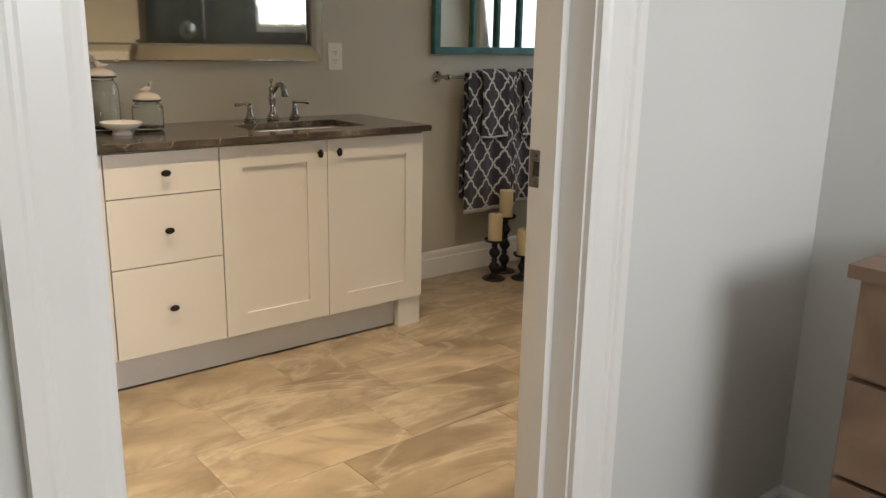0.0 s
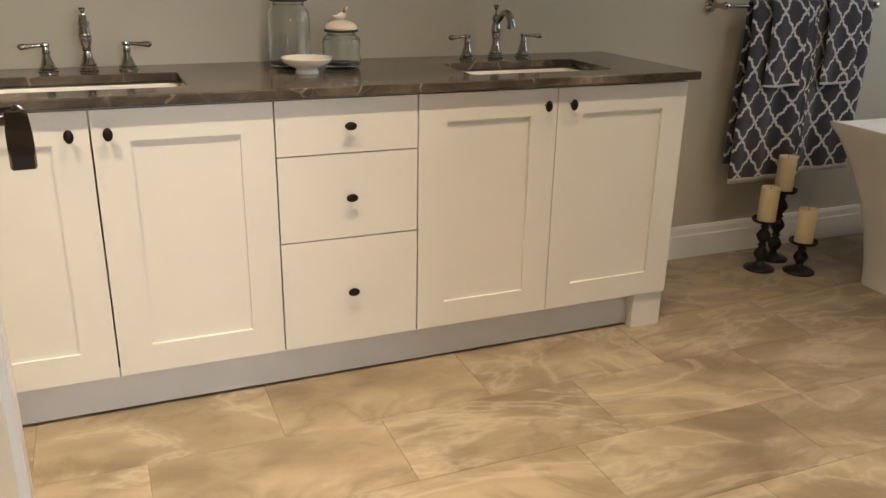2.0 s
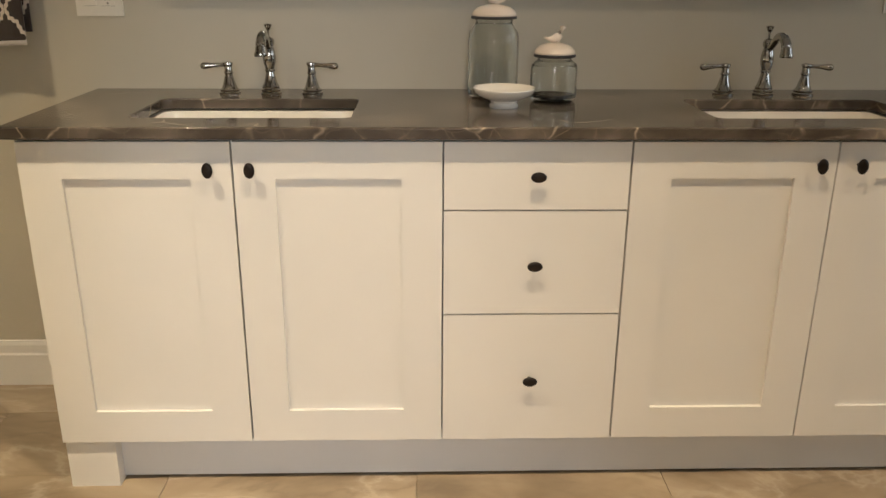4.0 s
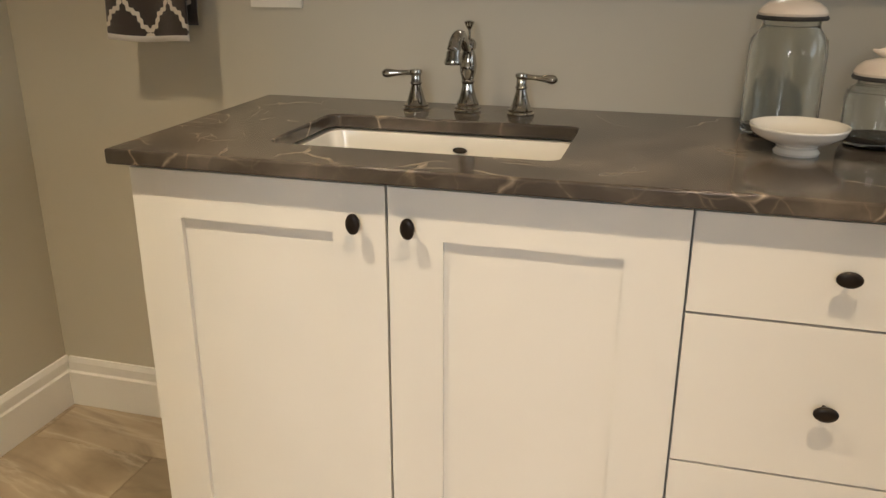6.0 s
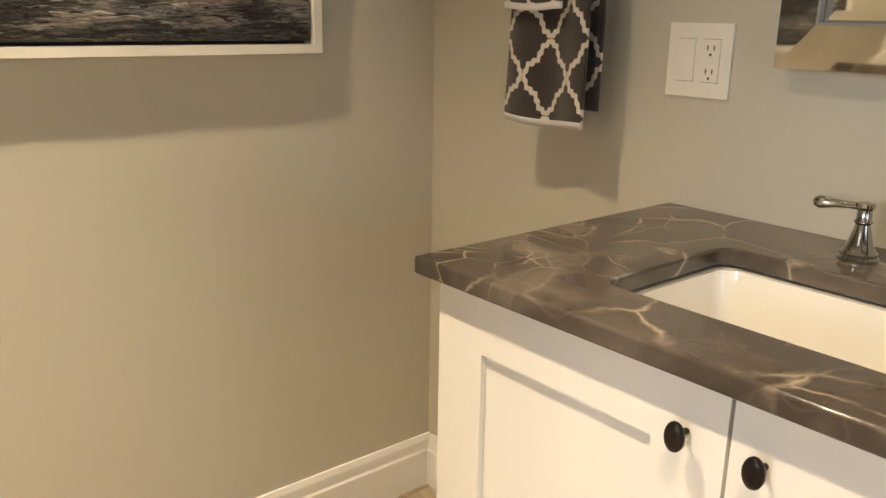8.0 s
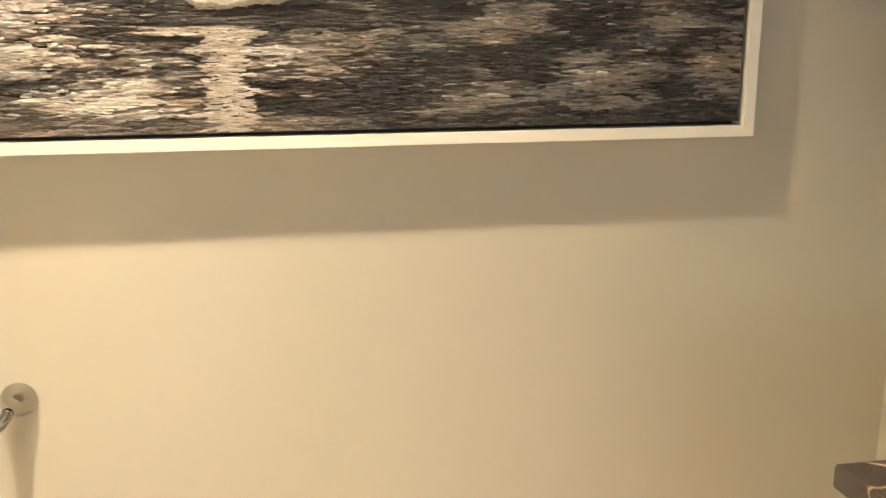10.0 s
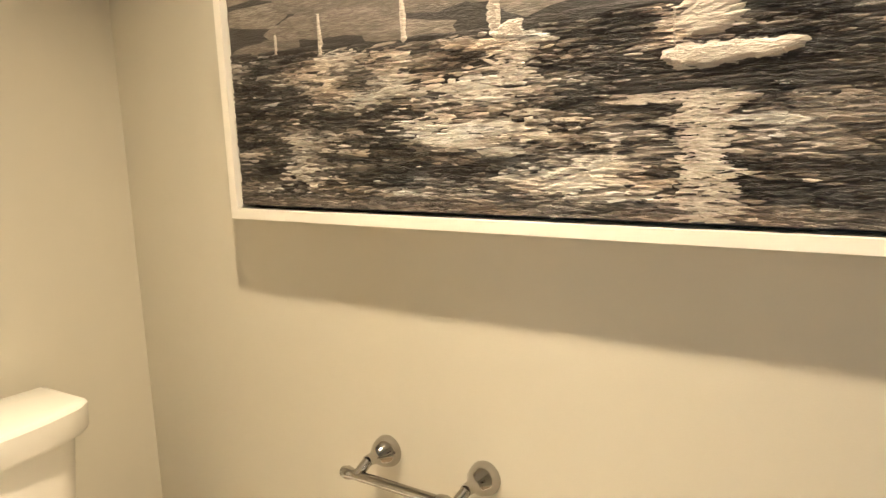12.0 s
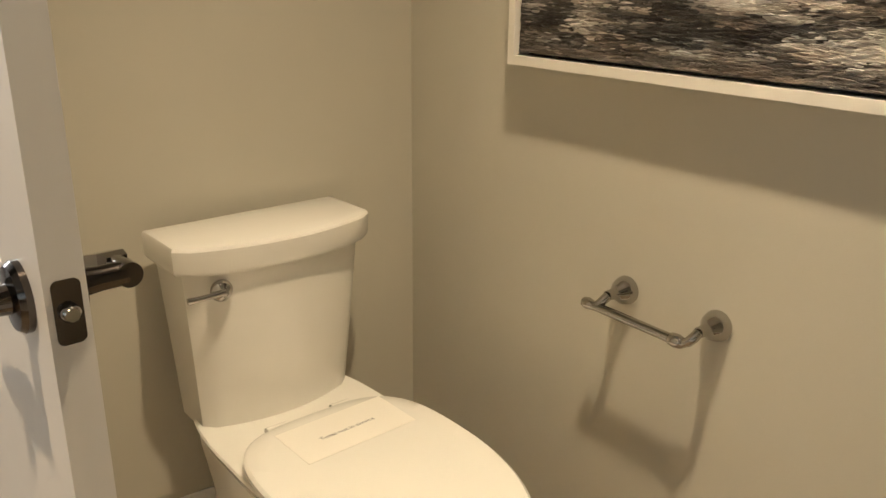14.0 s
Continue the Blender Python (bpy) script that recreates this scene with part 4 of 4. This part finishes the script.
def striped_cloth():
    m, nt, b = shader("striped_cotton", 0.95)
    tc = nt.nodes.new("ShaderNodeTexCoord")
    sx = nt.nodes.new("ShaderNodeSeparateXYZ")
    nt.links.new(tc.outputs["UV"], sx.inputs[0])
    r = nt.nodes.new("ShaderNodeValToRGB")
    r.color_ramp.interpolation = "CONSTANT"
    cream, grey, pale, dark = (0.62, 0.57, 0.48), (0.17, 0.15, 0.13), (0.33, 0.30, 0.26), (0.03, 0.026, 0.024)
    bands = [(0.0, cream), (0.02, dark), (0.065, grey), (0.115, cream), (0.149, dark), (0.155, cream), (0.195, grey), (0.26, pale), (0.32, cream), (0.359, dark), (0.365, cream), (0.405, grey), (0.50, pale), (0.60, cream)]
    while len(r.color_ramp.elements) < len(bands):
        r.color_ramp.elements.new(0.5)
    for e, (p, c) in zip(r.color_ramp.elements, bands):
        e.position, e.color = p, (*c, 1)
    nt.links.new(sx.outputs[1], r.inputs[0])
    weave = noise_node(nt, mapped(nt, "UV", (300, 900, 1)), 1, 2)
    nt.links.new(mixc(nt, math_node(nt, "MULTIPLY", weave, 0.35), r.outputs[0], (0.05, 0.045, 0.04)), b.inputs["Base Color"])
    bumped(nt, b, weave, 0.6, 0.002)
    return m


STRIPES = striped_cloth()
o = thing("throw", (3.13, -0.875, 0), "striped grey and cream tasselled throw draped over the tub rim", "towel")
cloth("cloth", o, -0.125, 0.125, [(-0.020, 0.10), (-0.018, 0.25), (-0.014, 0.45), (-0.010, 0.60), (0.000, 0.652), (0.022, 0.655), (0.045, 0.60), (0.062, 0.50)], STRIPES, thick=0.007, folds=((0.007, 1.6, 0.3),), hem=0.0)
for k in range(6):
    x = -0.115 + 0.046 * k
    part("tassel", lathe([(0.003, 0.098), (0.007, 0.088), (0.0045, 0.080), (0.008, 0.055), (0.013, 0.020), (0.012, 0.016), (0.001, 0.016)], 10, m=pose(x, -0.022, 0)), HEM, o, smooth="auto")
o = thing("bath_mat", (3.16, -0.94, 0), "crumpled cream cotton cloth end on the floor under the throw", "bath mat")
cloth("cloth", o, -0.09, 0.10, [(-0.035, 0.010), (-0.015, 0.022), (0.0, 0.012), (0.02, 0.020), (0.04, 0.008)], HEM, thick=0.006, folds=((0.006, 2.2, 0.5),))


# ---- teal framed mirror art ----
def teal_window():
    x0, x1, z0, z1 = 2.672, 3.52, 1.156, 1.95
    o = thing("framed_mirror", ((x0 + x1) / 2, 0, z0), "distressed teal window frame mirror hung over the towel rail", "mirror")
    inv = pose(-(x0 + x1) / 2, 0, -z0)

    def fr(name, b, m, bev=0.002):
        bm = box(*b)
        bm.transform(inv)
        return part(name, bm, m, o, bevel=bev)
    for b in ((x0, x1, -0.035, -0.003, z0, z0 + 0.035), (x0, x1, -0.035, -0.003, z1 - 0.035, z1), (x0, x0 + 0.035, -0.035, -0.003, z0 + 0.035, z1 - 0.035), (x1 - 0.035, x1, -0.035, -0.003, z0 + 0.035, z1 - 0.035)):
        fr("frame", b, TEAL)
    for x in (2.935, 3.10, 3.26):
        fr("muntin", (x - 0.009, x + 0.009, -0.030, -0.012, z0 + 0.035, z1 - 0.035), TEAL)
    fr("muntin", (x0 + 0.035, x1 - 0.035, -0.028, -0.012, 1.54, 1.558), TEAL)
    fr("glass", (x0 + 0.035, x1 - 0.035, -0.010, -0.006, z0 + 0.035, z1 - 0.035), MIRROR, 0)


teal_window()


# ---- long painting ----
PY0, PY1, PZ0, PZ1 = -2.003, -0.326, 1.114, 2.03


def painting():
    o = thing("painting", (XW, (PY0 + PY1) / 2, PZ0), "long seascape painting with white sailing boats in a thin white frame", "painting")
    inv = o.matrix_world.inverted()
    d, w = 0.046, 0.0175
    for b in ((PY0, PY1, PZ0, PZ0 + w), (PY0, PY1, PZ1 - w, PZ1), (PY0, PY0 + w, PZ0 + w, PZ1 - w), (PY1 - w, PY1, PZ0 + w, PZ1 - w)):
        bm = box(XW + 0.001, XW + d, *b)
        bm.transform(inv)
        part("frame", bm, FRAMEW, o, bevel=0.0012)
    g = w + 0.007
    y0, y1, z0, z1 = PY0 + g, PY1 - g, PZ0 + g, PZ1 - g
    bm = box(XW + 0.001, XW + 0.006, PY0 + w, PY1 - w, PZ0 + w, PZ1 - w)
    bm.transform(inv)
    part("backing", bm, CANVASSIDE, o)
    X = XW + 0.036
    bm = box(XW + 0.006, X, y0, y1, z0, z1)
    lay = bm.verts.layers.float.new("tone")
    bm.transform(inv)
    for v in bm.verts:
        v[lay] = 0.12
    part("canvas", bm, PAINT, o)
    rnd = random.Random(7)
    hz = 1.388
    verts, faces, tone, tint, tint_now = [], [], [], [], [0.0]

    def stroke(y, z, ly, lz, t, tilt=0.0, lift=0.0022):
        n, base = 10, len(verts)
        ct, s_ = math.cos(tilt), math.sin(tilt)
        jag = [rnd.uniform(0.62, 1.12) for _ in range(n)]
        for k in range(n):
            a = 2 * math.pi * k / n
            p, q = ly * math.cos(a) * jag[k], lz * math.sin(a) * jag[(k * 3) % n]
            verts.append((X + 0.0003, min(max(y + p * ct - q * s_, y0), y1), min(max(z + p * s_ + q * ct, z0), z1)))
            tone.append(t)
            tint.append(tint_now[0])
        for k in range(n):
            a = 2 * math.pi * k / n
            p, q = 0.55 * ly * math.cos(a) * jag[k], 0.45 * lz * math.sin(a) * jag[(k * 3) % n]
            verts.append((X + lift * rnd.uniform(0.7, 1.2), min(max(y + p * ct - q * s_, y0), y1), min(max(z + p * s_ + q * ct, z0), z1)))
            tone.append(t + rnd.uniform(-0.03, 0.04))
            tint.append(tint_now[0])
        for k in range(n):
            m = (k + 1) % n
            faces.append((base + k, base + m, base + n + m, base + n + k))
        faces.append(tuple(base + n + k for k in range(n)))

    # sky: broad soft strokes
    for _ in range(260):
        y, z = rnd.uniform(y0, y1), rnd.uniform(hz - 0.010, z1)
        k = (z - hz) / (z1 - hz)
        stroke(y, z, rnd.uniform(0.06, 0.16), rnd.uniform(0.012, 0.03), 0.50 + 0.10 * k + rnd.uniform(-0.03, 0.03), rnd.uniform(-0.1, 0.1), 0.0012)
    # sea: layered palette-knife strokes, from broad to fine, bright towards the south end, slate to the north
    def shore(y):
        return hz - 0.005 + 0.004 * math.sin(y * 9)

    def sea_tone(y, z):
        glow = math.exp(-((y + 1.62) / 0.36) ** 2)
        cloud = noise.noise(Vector((y * 6.5, z * 26, 3.7))) + 0.6 * noise.noise(Vector((y * 14, z * 60, 1.1)))
        p = 0.38 + 0.20 * glow + 0.72 * cloud - (0.05 if -1.08 < y < -0.85 else 0) + (0.05 if y > -0.8 else 0)
        for py, pz, ry, rz_ in ((-1.65, 1.283, 0.065, 0.018), (-1.60, 1.243, 0.07, 0.014), (-1.52, 1.199, 0.05, 0.009), (-0.97, 1.185, 0.13, 0.045), (-0.50, 1.150, 0.09, 0.022)):
            p -= 0.5 * math.exp(-((y - py) / ry) ** 2 - ((z - pz) / rz_) ** 2)
        return p
    for n_, l0, l1, h0, h1, jit, lift in ((2600, 0.022, 0.055, 0.0035, 0.0070, 0.09, 0.0016), (5600, 0.008, 0.030, 0.0018, 0.0042, 0.20, 0.0026), (3200, 0.006, 0.020, 0.0009, 0.0022, 0.30, 0.0036)):
        for _ in range(n_):
            y, z = rnd.uniform(y0, y1), rnd.uniform(z0, hz + 0.07)
            if z > shore(y):
                continue
            t = sea_tone(y, z) + rnd.gauss(0, jit)
            if z < z0 + 0.022:
                t = 0.46 + rnd.gauss(0, 0.08) - (0.14 if y > -0.95 else 0)
            t = min(0.93, max(0.04, t))
            if y > -1.05:
                t = max(0.22, min(t, 0.60 if rnd.random() < 0.93 else 0.85))
            hue = noise.noise(Vector((y * 9, z * 40, 7.3))) * 0.8 + rnd.gauss(0, 0.08)
            if y > -1.0 and t < 0.55:
                hue -= 0.55 * min(1, (y + 1.0) / 0.3)
            tint_now[0] = hue
            stroke(y, z, rnd.uniform(l0, l1), rnd.uniform(h0, h1), t, rnd.gauss(0, 0.06), lift)
    tint_now[0] = 0.1
    # far shore, then reflections, hulls, sails and masts
    for _ in range(110):
        y = rnd.uniform(y0, y1)
        stroke(y, shore(y) + rnd.uniform(-0.006, 0.006), rnd.uniform(0.03, 0.07), 0.006, rnd.uniform(0.05, 0.22))
    for _ in range(240):
        z = rnd.uniform(1.142, 1.286)
        stroke(-1.148 + rnd.gauss(0, 0.013), z, rnd.uniform(0.018, 0.032), rnd.uniform(0.003, 0.006), rnd.uniform(0.68, 0.82), rnd.gauss(0, 0.12), 0.003)
    for _ in range(60):
        stroke(-1.20 + rnd.uniform(-0.06, 0.10), 1.283 + rnd.uniform(-0.006, 0.006), rnd.uniform(0.018, 0.035), 0.004, rnd.uniform(0.62, 0.82), 0, 0.003)
    for _ in range(70):
        stroke(-1.41 + rnd.gauss(0, 0.017), rnd.uniform(1.312, 1.362), rnd.uniform(0.012, 0.024), 0.004, rnd.uniform(0.66, 0.80), rnd.gauss(0, 0.15), 0.003)
    for k in range(40):
        stroke(-1.12 + rnd.uniform(-0.12, 0.17), 1.296 + rnd.uniform(-0.005, 0.005), 0.05, 0.005, 0.10, 0.04, 0.0034)
    for k in range(44):
        u = k / 43
        stroke(-1.178 + 0.115 * u, 1.327 + 0.004 * u + rnd.uniform(-0.003, 0.003) * (1 - 0.4 * u), 0.030, 0.0175 * (1 - 0.35 * u), 0.765 + rnd.uniform(-0.012, 0.02), 0.04, 0.0062)
    for y, zb, h, w_ in ((-1.860, 1.387, 0.030, 0.0035), (-1.757, 1.378, 0.060, 0.006), (-1.587, 1.387, 0.13, 0.006), (-1.43, 1.380, 0.20, 0.012)):
        for k in range(26):
            u = k / 25
            stroke(y - w_ * 0.25 * u, zb + h * u, w_ * (1.05 - 0.8 * u) + 0.0015, h / 22, 0.78 + rnd.uniform(-0.03, 0.05), 0, 0.0035)
    for k in range(20):
        stroke(-1.405 + rnd.uniform(-0.012, 0.012), 1.382 + rnd.uniform(-0.006, 0.006), 0.018, 0.006, 0.78, 0.25, 0.0042)
    for k in range(46):
        u = k / 45
        stroke(-1.143 + 0.006 * u, 1.362 + 0.40 * u, 0.046 * (1 - u) + 0.002, 0.017, 0.77 + rnd.uniform(-0.02, 0.03), 0.2 * (1 - u), 0.0062)
    for k in range(10):
        stroke(-1.184, 1.345 + 0.004 * k, 0.0022, 0.004, 0.72, 0, 0.004)
    me = bpy.data.meshes.new("thick_paint")
    me.from_pydata(verts, [], faces)
    me.transform(inv)
    at = me.attributes.new("tone", "FLOAT", "POINT")
    at.data.foreach_set("value", tone)
    me.attributes.new("tint", "FLOAT", "POINT").data.foreach_set("value", tint)
    me.materials.append(PAINT)
    ob = new("thick_paint", me)
    ob.parent = o
    ob["kind"] = "stuff"


painting()


# ---- toilet roll holder ----
o = thing("toilet_roll_holder", (XW, -1.600, 0.730), "empty polished nickel toilet roll holder on the beige wall", "toilet roll holder")
for y in (-0.099, 0.099):
    part("post", lathe([(0.0265, 0), (0.0275, 0.004), (0.0265, 0.009), (0.0225, 0.020), (0.0145, 0.031), (0.010, 0.040), (0.0095, 0.054)], 28, m=pose(0, y, 0, 0, 90)), CHROME, o, smooth="auto")
for y, s in ((-0.099, -1), (0.099, -1)):
    part("arm", tube([(0.052, y, 0), (0.060, y + s * 0.002, -0.007), (0.065, y + s * 0.008, -0.016), (0.067, y + s * 0.018, -0.022)], [0.0085, 0.009, 0.0085, 0.0075], 14), CHROME, o, smooth="auto")
part("roller", lathe([(0.002, -0.138), (0.009, -0.134), (0.0115, -0.124), (0.0095, -0.114), (0.0085, -0.106), (0.0085, 0.062), (0.0115, 0.066), (0.0125, 0.078), (0.010, 0.088), (0.006, 0.094), (0.001, 0.096)], 20, m=pose(0.067, -0.008, -0.022, -90)), CHROME, o, smooth="auto")


# ---- toilet ----
def toilet():
    cx, back, D, ZS = -0.229, -2.37, -0.155, 0.94
    o = thing("toilet", (0, 0, 0), "white two piece toilet with its lid closed in the alcove", "toilet")
    o.matrix_world = pose(cx, back, 0, 0, 0, 3) @ Matrix.Translation((0, -back, 0))

    def bow(w0, w1, yb, yf, z, bulge, n=16, r=0.025):
        """Tank outline: flat at the wall, bowed at the front."""
        pts = [(w1, yb, z), (-w0, yb, z)]
        for k in range(n + 1):
            u = -1 + 2 * k / n
            x = (w1 if u > 0 else w0) * u
            e = min(1, (1 - abs(u)) / 0.07)
            pts.append((x, yf + bulge * (1 - u * u) - 0.012 * (1 - e) ** 2, z))
        return pts
    B, F = -2.362, -2.217
    body = [bow(0.160, 0.160, B, F - 0.050, 0.372, 0.036), bow(0.172, 0.172, B, F - 0.034, 0.382, 0.042), bow(0.182, 0.182, B, F - 0.021, 0.53, 0.045), bow(0.192, 0.192, B, F - 0.010, 0.67, 0.046), bow(0.197, 0.197, B, F - 0.005, 0.740, 0.047)]
    part("tank", loft(body), PORC, o, smooth="auto")
    lid = [bow(0.206, 0.206, B, F, 0.740, 0.048), bow(0.213, 0.213, B - 0.003, F + 0.009, 0.742, 0.048), bow(0.2165, 0.2165, B - 0.004, F + 0.011, 0.749, 0.049), bow(0.218, 0.218, B - 0.004, F + 0.012, 0.791, 0.049), bow(0.2145, 0.2145, B - 0.002, F + 0.009, 0.797, 0.048), bow(0.205, 0.205, B + 0.006, F, 0.7995, 0.046)]
    part("tank_lid", loft(lid), PORC, o, "glossy white porcelain tank lid", smooth="auto")
    Y = F + 0.024
    fl = part("flush_lever", lathe([(0.021, 0), (0.0225, 0.004), (0.0215, 0.010), (0.017, 0.016), (0.010, 0.020), (0.008, 0.022)], 24, m=pose(0.138, Y - 0.004, 0.706, -90)), CHROME, o, "chrome flush lever", smooth="auto")
    part("arm", tube([(0.138, Y + 0.014, 0.706), (0.150, Y + 0.016, 0.706), (0.185, Y + 0.015, 0.705), (0.210, Y + 0.012, 0.704)], [0.009, 0.006, 0.0055, 0.0065], 12), CHROME, fl, smooth="auto")

    def egg(hw, yb, yf, z, flat=0.55, n=56):
        out = []
        yb, yf, z = yb + D, yf + D, z * ZS
        yc = yb + (yf - yb) * 0.42
        for k in range(n):
            t = 2 * math.pi * k / n
            c, s = math.cos(t), math.sin(t)
            if s >= 0:
                out.append((hw * c, yc + (yf - yc) * s, z))
            else:
                out.append((hw * math.copysign(abs(c) ** flat, c), yc + (yc - yb) * -abs(s) ** 0.62, z))
        return out
    bowl = [egg(0.125, -2.24, -1.56, 0.0), egg(0.122, -2.24, -1.57, 0.03), egg(0.112, -2.22, -1.60, 0.14), egg(0.122, -2.22, -1.56, 0.25), egg(0.160, -2.24, -1.46, 0.345), egg(0.190, -2.25, -1.405, 0.395), egg(0.196, -2.25, -1.395, 0.412), egg(0.193, -2.25, -1.40, 0.417)]
    part("bowl", loft(bowl), PORC, o, smooth="auto")
    part("deck", loft([rrect(-0.12, 0.12, B, -1.95 + D, 0.0, 0.04), rrect(-0.135, 0.135, B, -1.94 + D, 0.20, 0.04), rrect(-0.152, 0.152, B, -1.93 + D, 0.31, 0.03), rrect(-0.156, 0.156, B, -1.93 + D, 0.366, 0.03), rrect(-0.150, 0.150, B + 0.003, -1.935 + D, 0.371, 0.028)]), PORC, o, smooth="auto")
    part("seat", loft([egg(0.196, -1.955, -1.392, 0.4205), egg(0.200, -1.96, -1.388, 0.424), egg(0.200, -1.96, -1.388, 0.434), egg(0.197, -1.955, -1.392, 0.4365)]), PORC, o, smooth="auto")
    part("seat_lid", loft([egg(0.203, -1.958, -1.383, 0.4385), egg(0.208, -1.965, -1.378, 0.442), egg(0.208, -1.965, -1.378, 0.450), egg(0.202, -1.958, -1.385, 0.4555), egg(0.17, -1.925, -1.42, 0.4575)]), PORC, o, "closed glossy white seat lid", smooth="auto")
    for x in (-0.075, 0.075):
        part("hinge", lathe([(0.010, -0.022), (0.0105, 0.022)], 14, m=pose(x, -1.972 + D, 0.438 * ZS, 0, 90)), PORC, o, smooth="auto")


toilet()
n = thing("note_card", (-0.268, -2.020, 0.4303), "white card reading toilet not in service on the closed lid", "card")
n.rotation_euler = (0, 0, radians(184))
bm = loft([rrect(-0.124, 0.124, -0.063, 0.063, z, 0.001, 1) for z in (0, 0.0005)])
part("card", bm, CARD, n)
cu = bpy.data.curves.new("writing", "FONT")
cu.body, cu.size, cu.align_x, cu.align_y = "Toilet not in service", 0.0155, "CENTER", "CENTER"
cu.materials.append(INK)
tx = new("writing", cu)
tx.parent = n
tx.location = (0.0, -0.004, 0.0007)
tx.rotation_euler = (0, 0, 0)


# ---- bedroom chest of drawers ----
def dresser():
    x0, x1, y0, y1, h = 1.545, 1.955, -3.75, -2.685, 0.865
    o = thing("chest_of_drawers", (x1, (y0 + y1) / 2, 0), "bleached oak chest of drawers against the bedroom wall", "chest of drawers")
    inv = o.matrix_world.inverted()

    def b(name, c, m, par=o, bev=0.0015):
        bm = box(*c)
        bm.transform(inv)
        return part(name, bm, m, par, bevel=bev)
    b("top", (x0 - 0.012, x1, y0 - 0.012, y1 + 0.012, h - 0.025, h), OAK)
    b("body", (x0 + 0.02, x1, y0, y1, 0.05, h - 0.0255), OAK)
    b("plinth", (x0 + 0.04, x1, y0 + 0.03, y1 - 0.03, 0, 0.05), OAK)
    for k in range(4):
        z = 0.06 + k * 0.2
        b("drawer", (x0, x0 + 0.0195, y0 + 0.01, y1 - 0.01, z, z + 0.188), OAK)


dresser()


# ---- shower ----
o = thing("shower_screen", (2.9, -2.27, 0), "clear glass shower screen with chrome rails", "shower screen")
gp = part("pane", box(-0.85, 1.09, -0.004, 0.004, 0.05, 2.05), PANE, o)
gp.visible_shadow = False
part("rail", box(-0.85, 1.09, -0.012, 0.012, 0.0, 0.05), CHROME, o, bevel=0.002)
part("rail", box(-0.85, 1.09, -0.012, 0.012, 2.05, 2.09), CHROME, o, bevel=0.002)
o = thing("shower_fitting", (2.75, -3.32, 1.25), "chrome shower valve and hand shower on dark tiles", "shower")
part("valve", lathe([(0.07, 0), (0.07, 0.01), (0.03, 0.02), (0.025, 0.07), (0.001, 0.075)], 28, m=pose(0, 0, 0, -90)), CHROME, o, smooth="auto")
part("riser", tube([(0.12, 0.04, -0.1), (0.12, 0.04, 0.75), (0.12, 0.12, 0.85), (0.12, 0.32, 0.86)], 0.011, 12), CHROME, o, smooth="auto")
part("head", lathe([(0.10, 0), (0.10, 0.012), (0.02, 0.03)], 28, m=pose(0.12, 0.33, 0.82)), CHROME, o, smooth="auto")

# ---- recessed lamps ----
for x, y in LAMPS:
    o = thing("ceiling_lamp", (x, y, H), "small round recessed ceiling lamp with a white trim", "ceiling lamp", "recessed ceiling lamps")
    part("trim_ring", lathe([(0.075, 0), (0.074, -0.004), (0.056, -0.006), (0.052, -0.002), (0.052, 0)], 32, caps=False), TRIM, o, smooth="auto")
    part("lens", lathe([(0.05, -0.0015), (0.001, -0.0016)], 28), LAMPLENS, o)

# ---- floor tiles ----
ROW, LEN, GAP = 0.305, 0.61, 0.0011
OFFS = [0.225, 0.49, 0.32, 0.05, 0.44, 0.18, 0.56, 0.30]
meshes = {}
for r in range(-7, 5):
    ya = -0.485 - 0.305 * r
    yb = ya - ROW
    off = OFFS[r % len(OFFS)]
    for k in range(-3, 9):
        xa = max(off + LEN * k, XW)
        xb = min(off + LEN * (k + 1), 4.85)
        y1_, y0_ = min(ya, 0), max(yb, -3.30)
        if xb - xa < 0.02 or y1_ - y0_ < 0.02:
            continue
        if y0_ < YA and xa < 2.0:
            if y1_ <= YA + 0.02:
                continue
            y0_ = YA
        key = (round(xb - xa, 3), round(y1_ - y0_, 3))
        if key not in meshes:
            bm = box(-key[0] / 2 + GAP / 2, key[0] / 2 - GAP / 2, -key[1] / 2 + GAP / 2, key[1] / 2 - GAP / 2, -0.006, 0)
            bmesh.ops.bevel(bm, geom=[e for e in bm.edges if e.verts[0].co.z > -0.001 and e.verts[1].co.z > -0.001], offset=0.0008, segments=1, affect="EDGES")
            t = part("tile", bm, TILE, FLOOR)
            meshes[key] = t.data
        else:
            t = new("tile", meshes[key])
            t.parent = FLOOR
        t.location = ((xa + xb) / 2, (y0_ + y1_) / 2, 0)
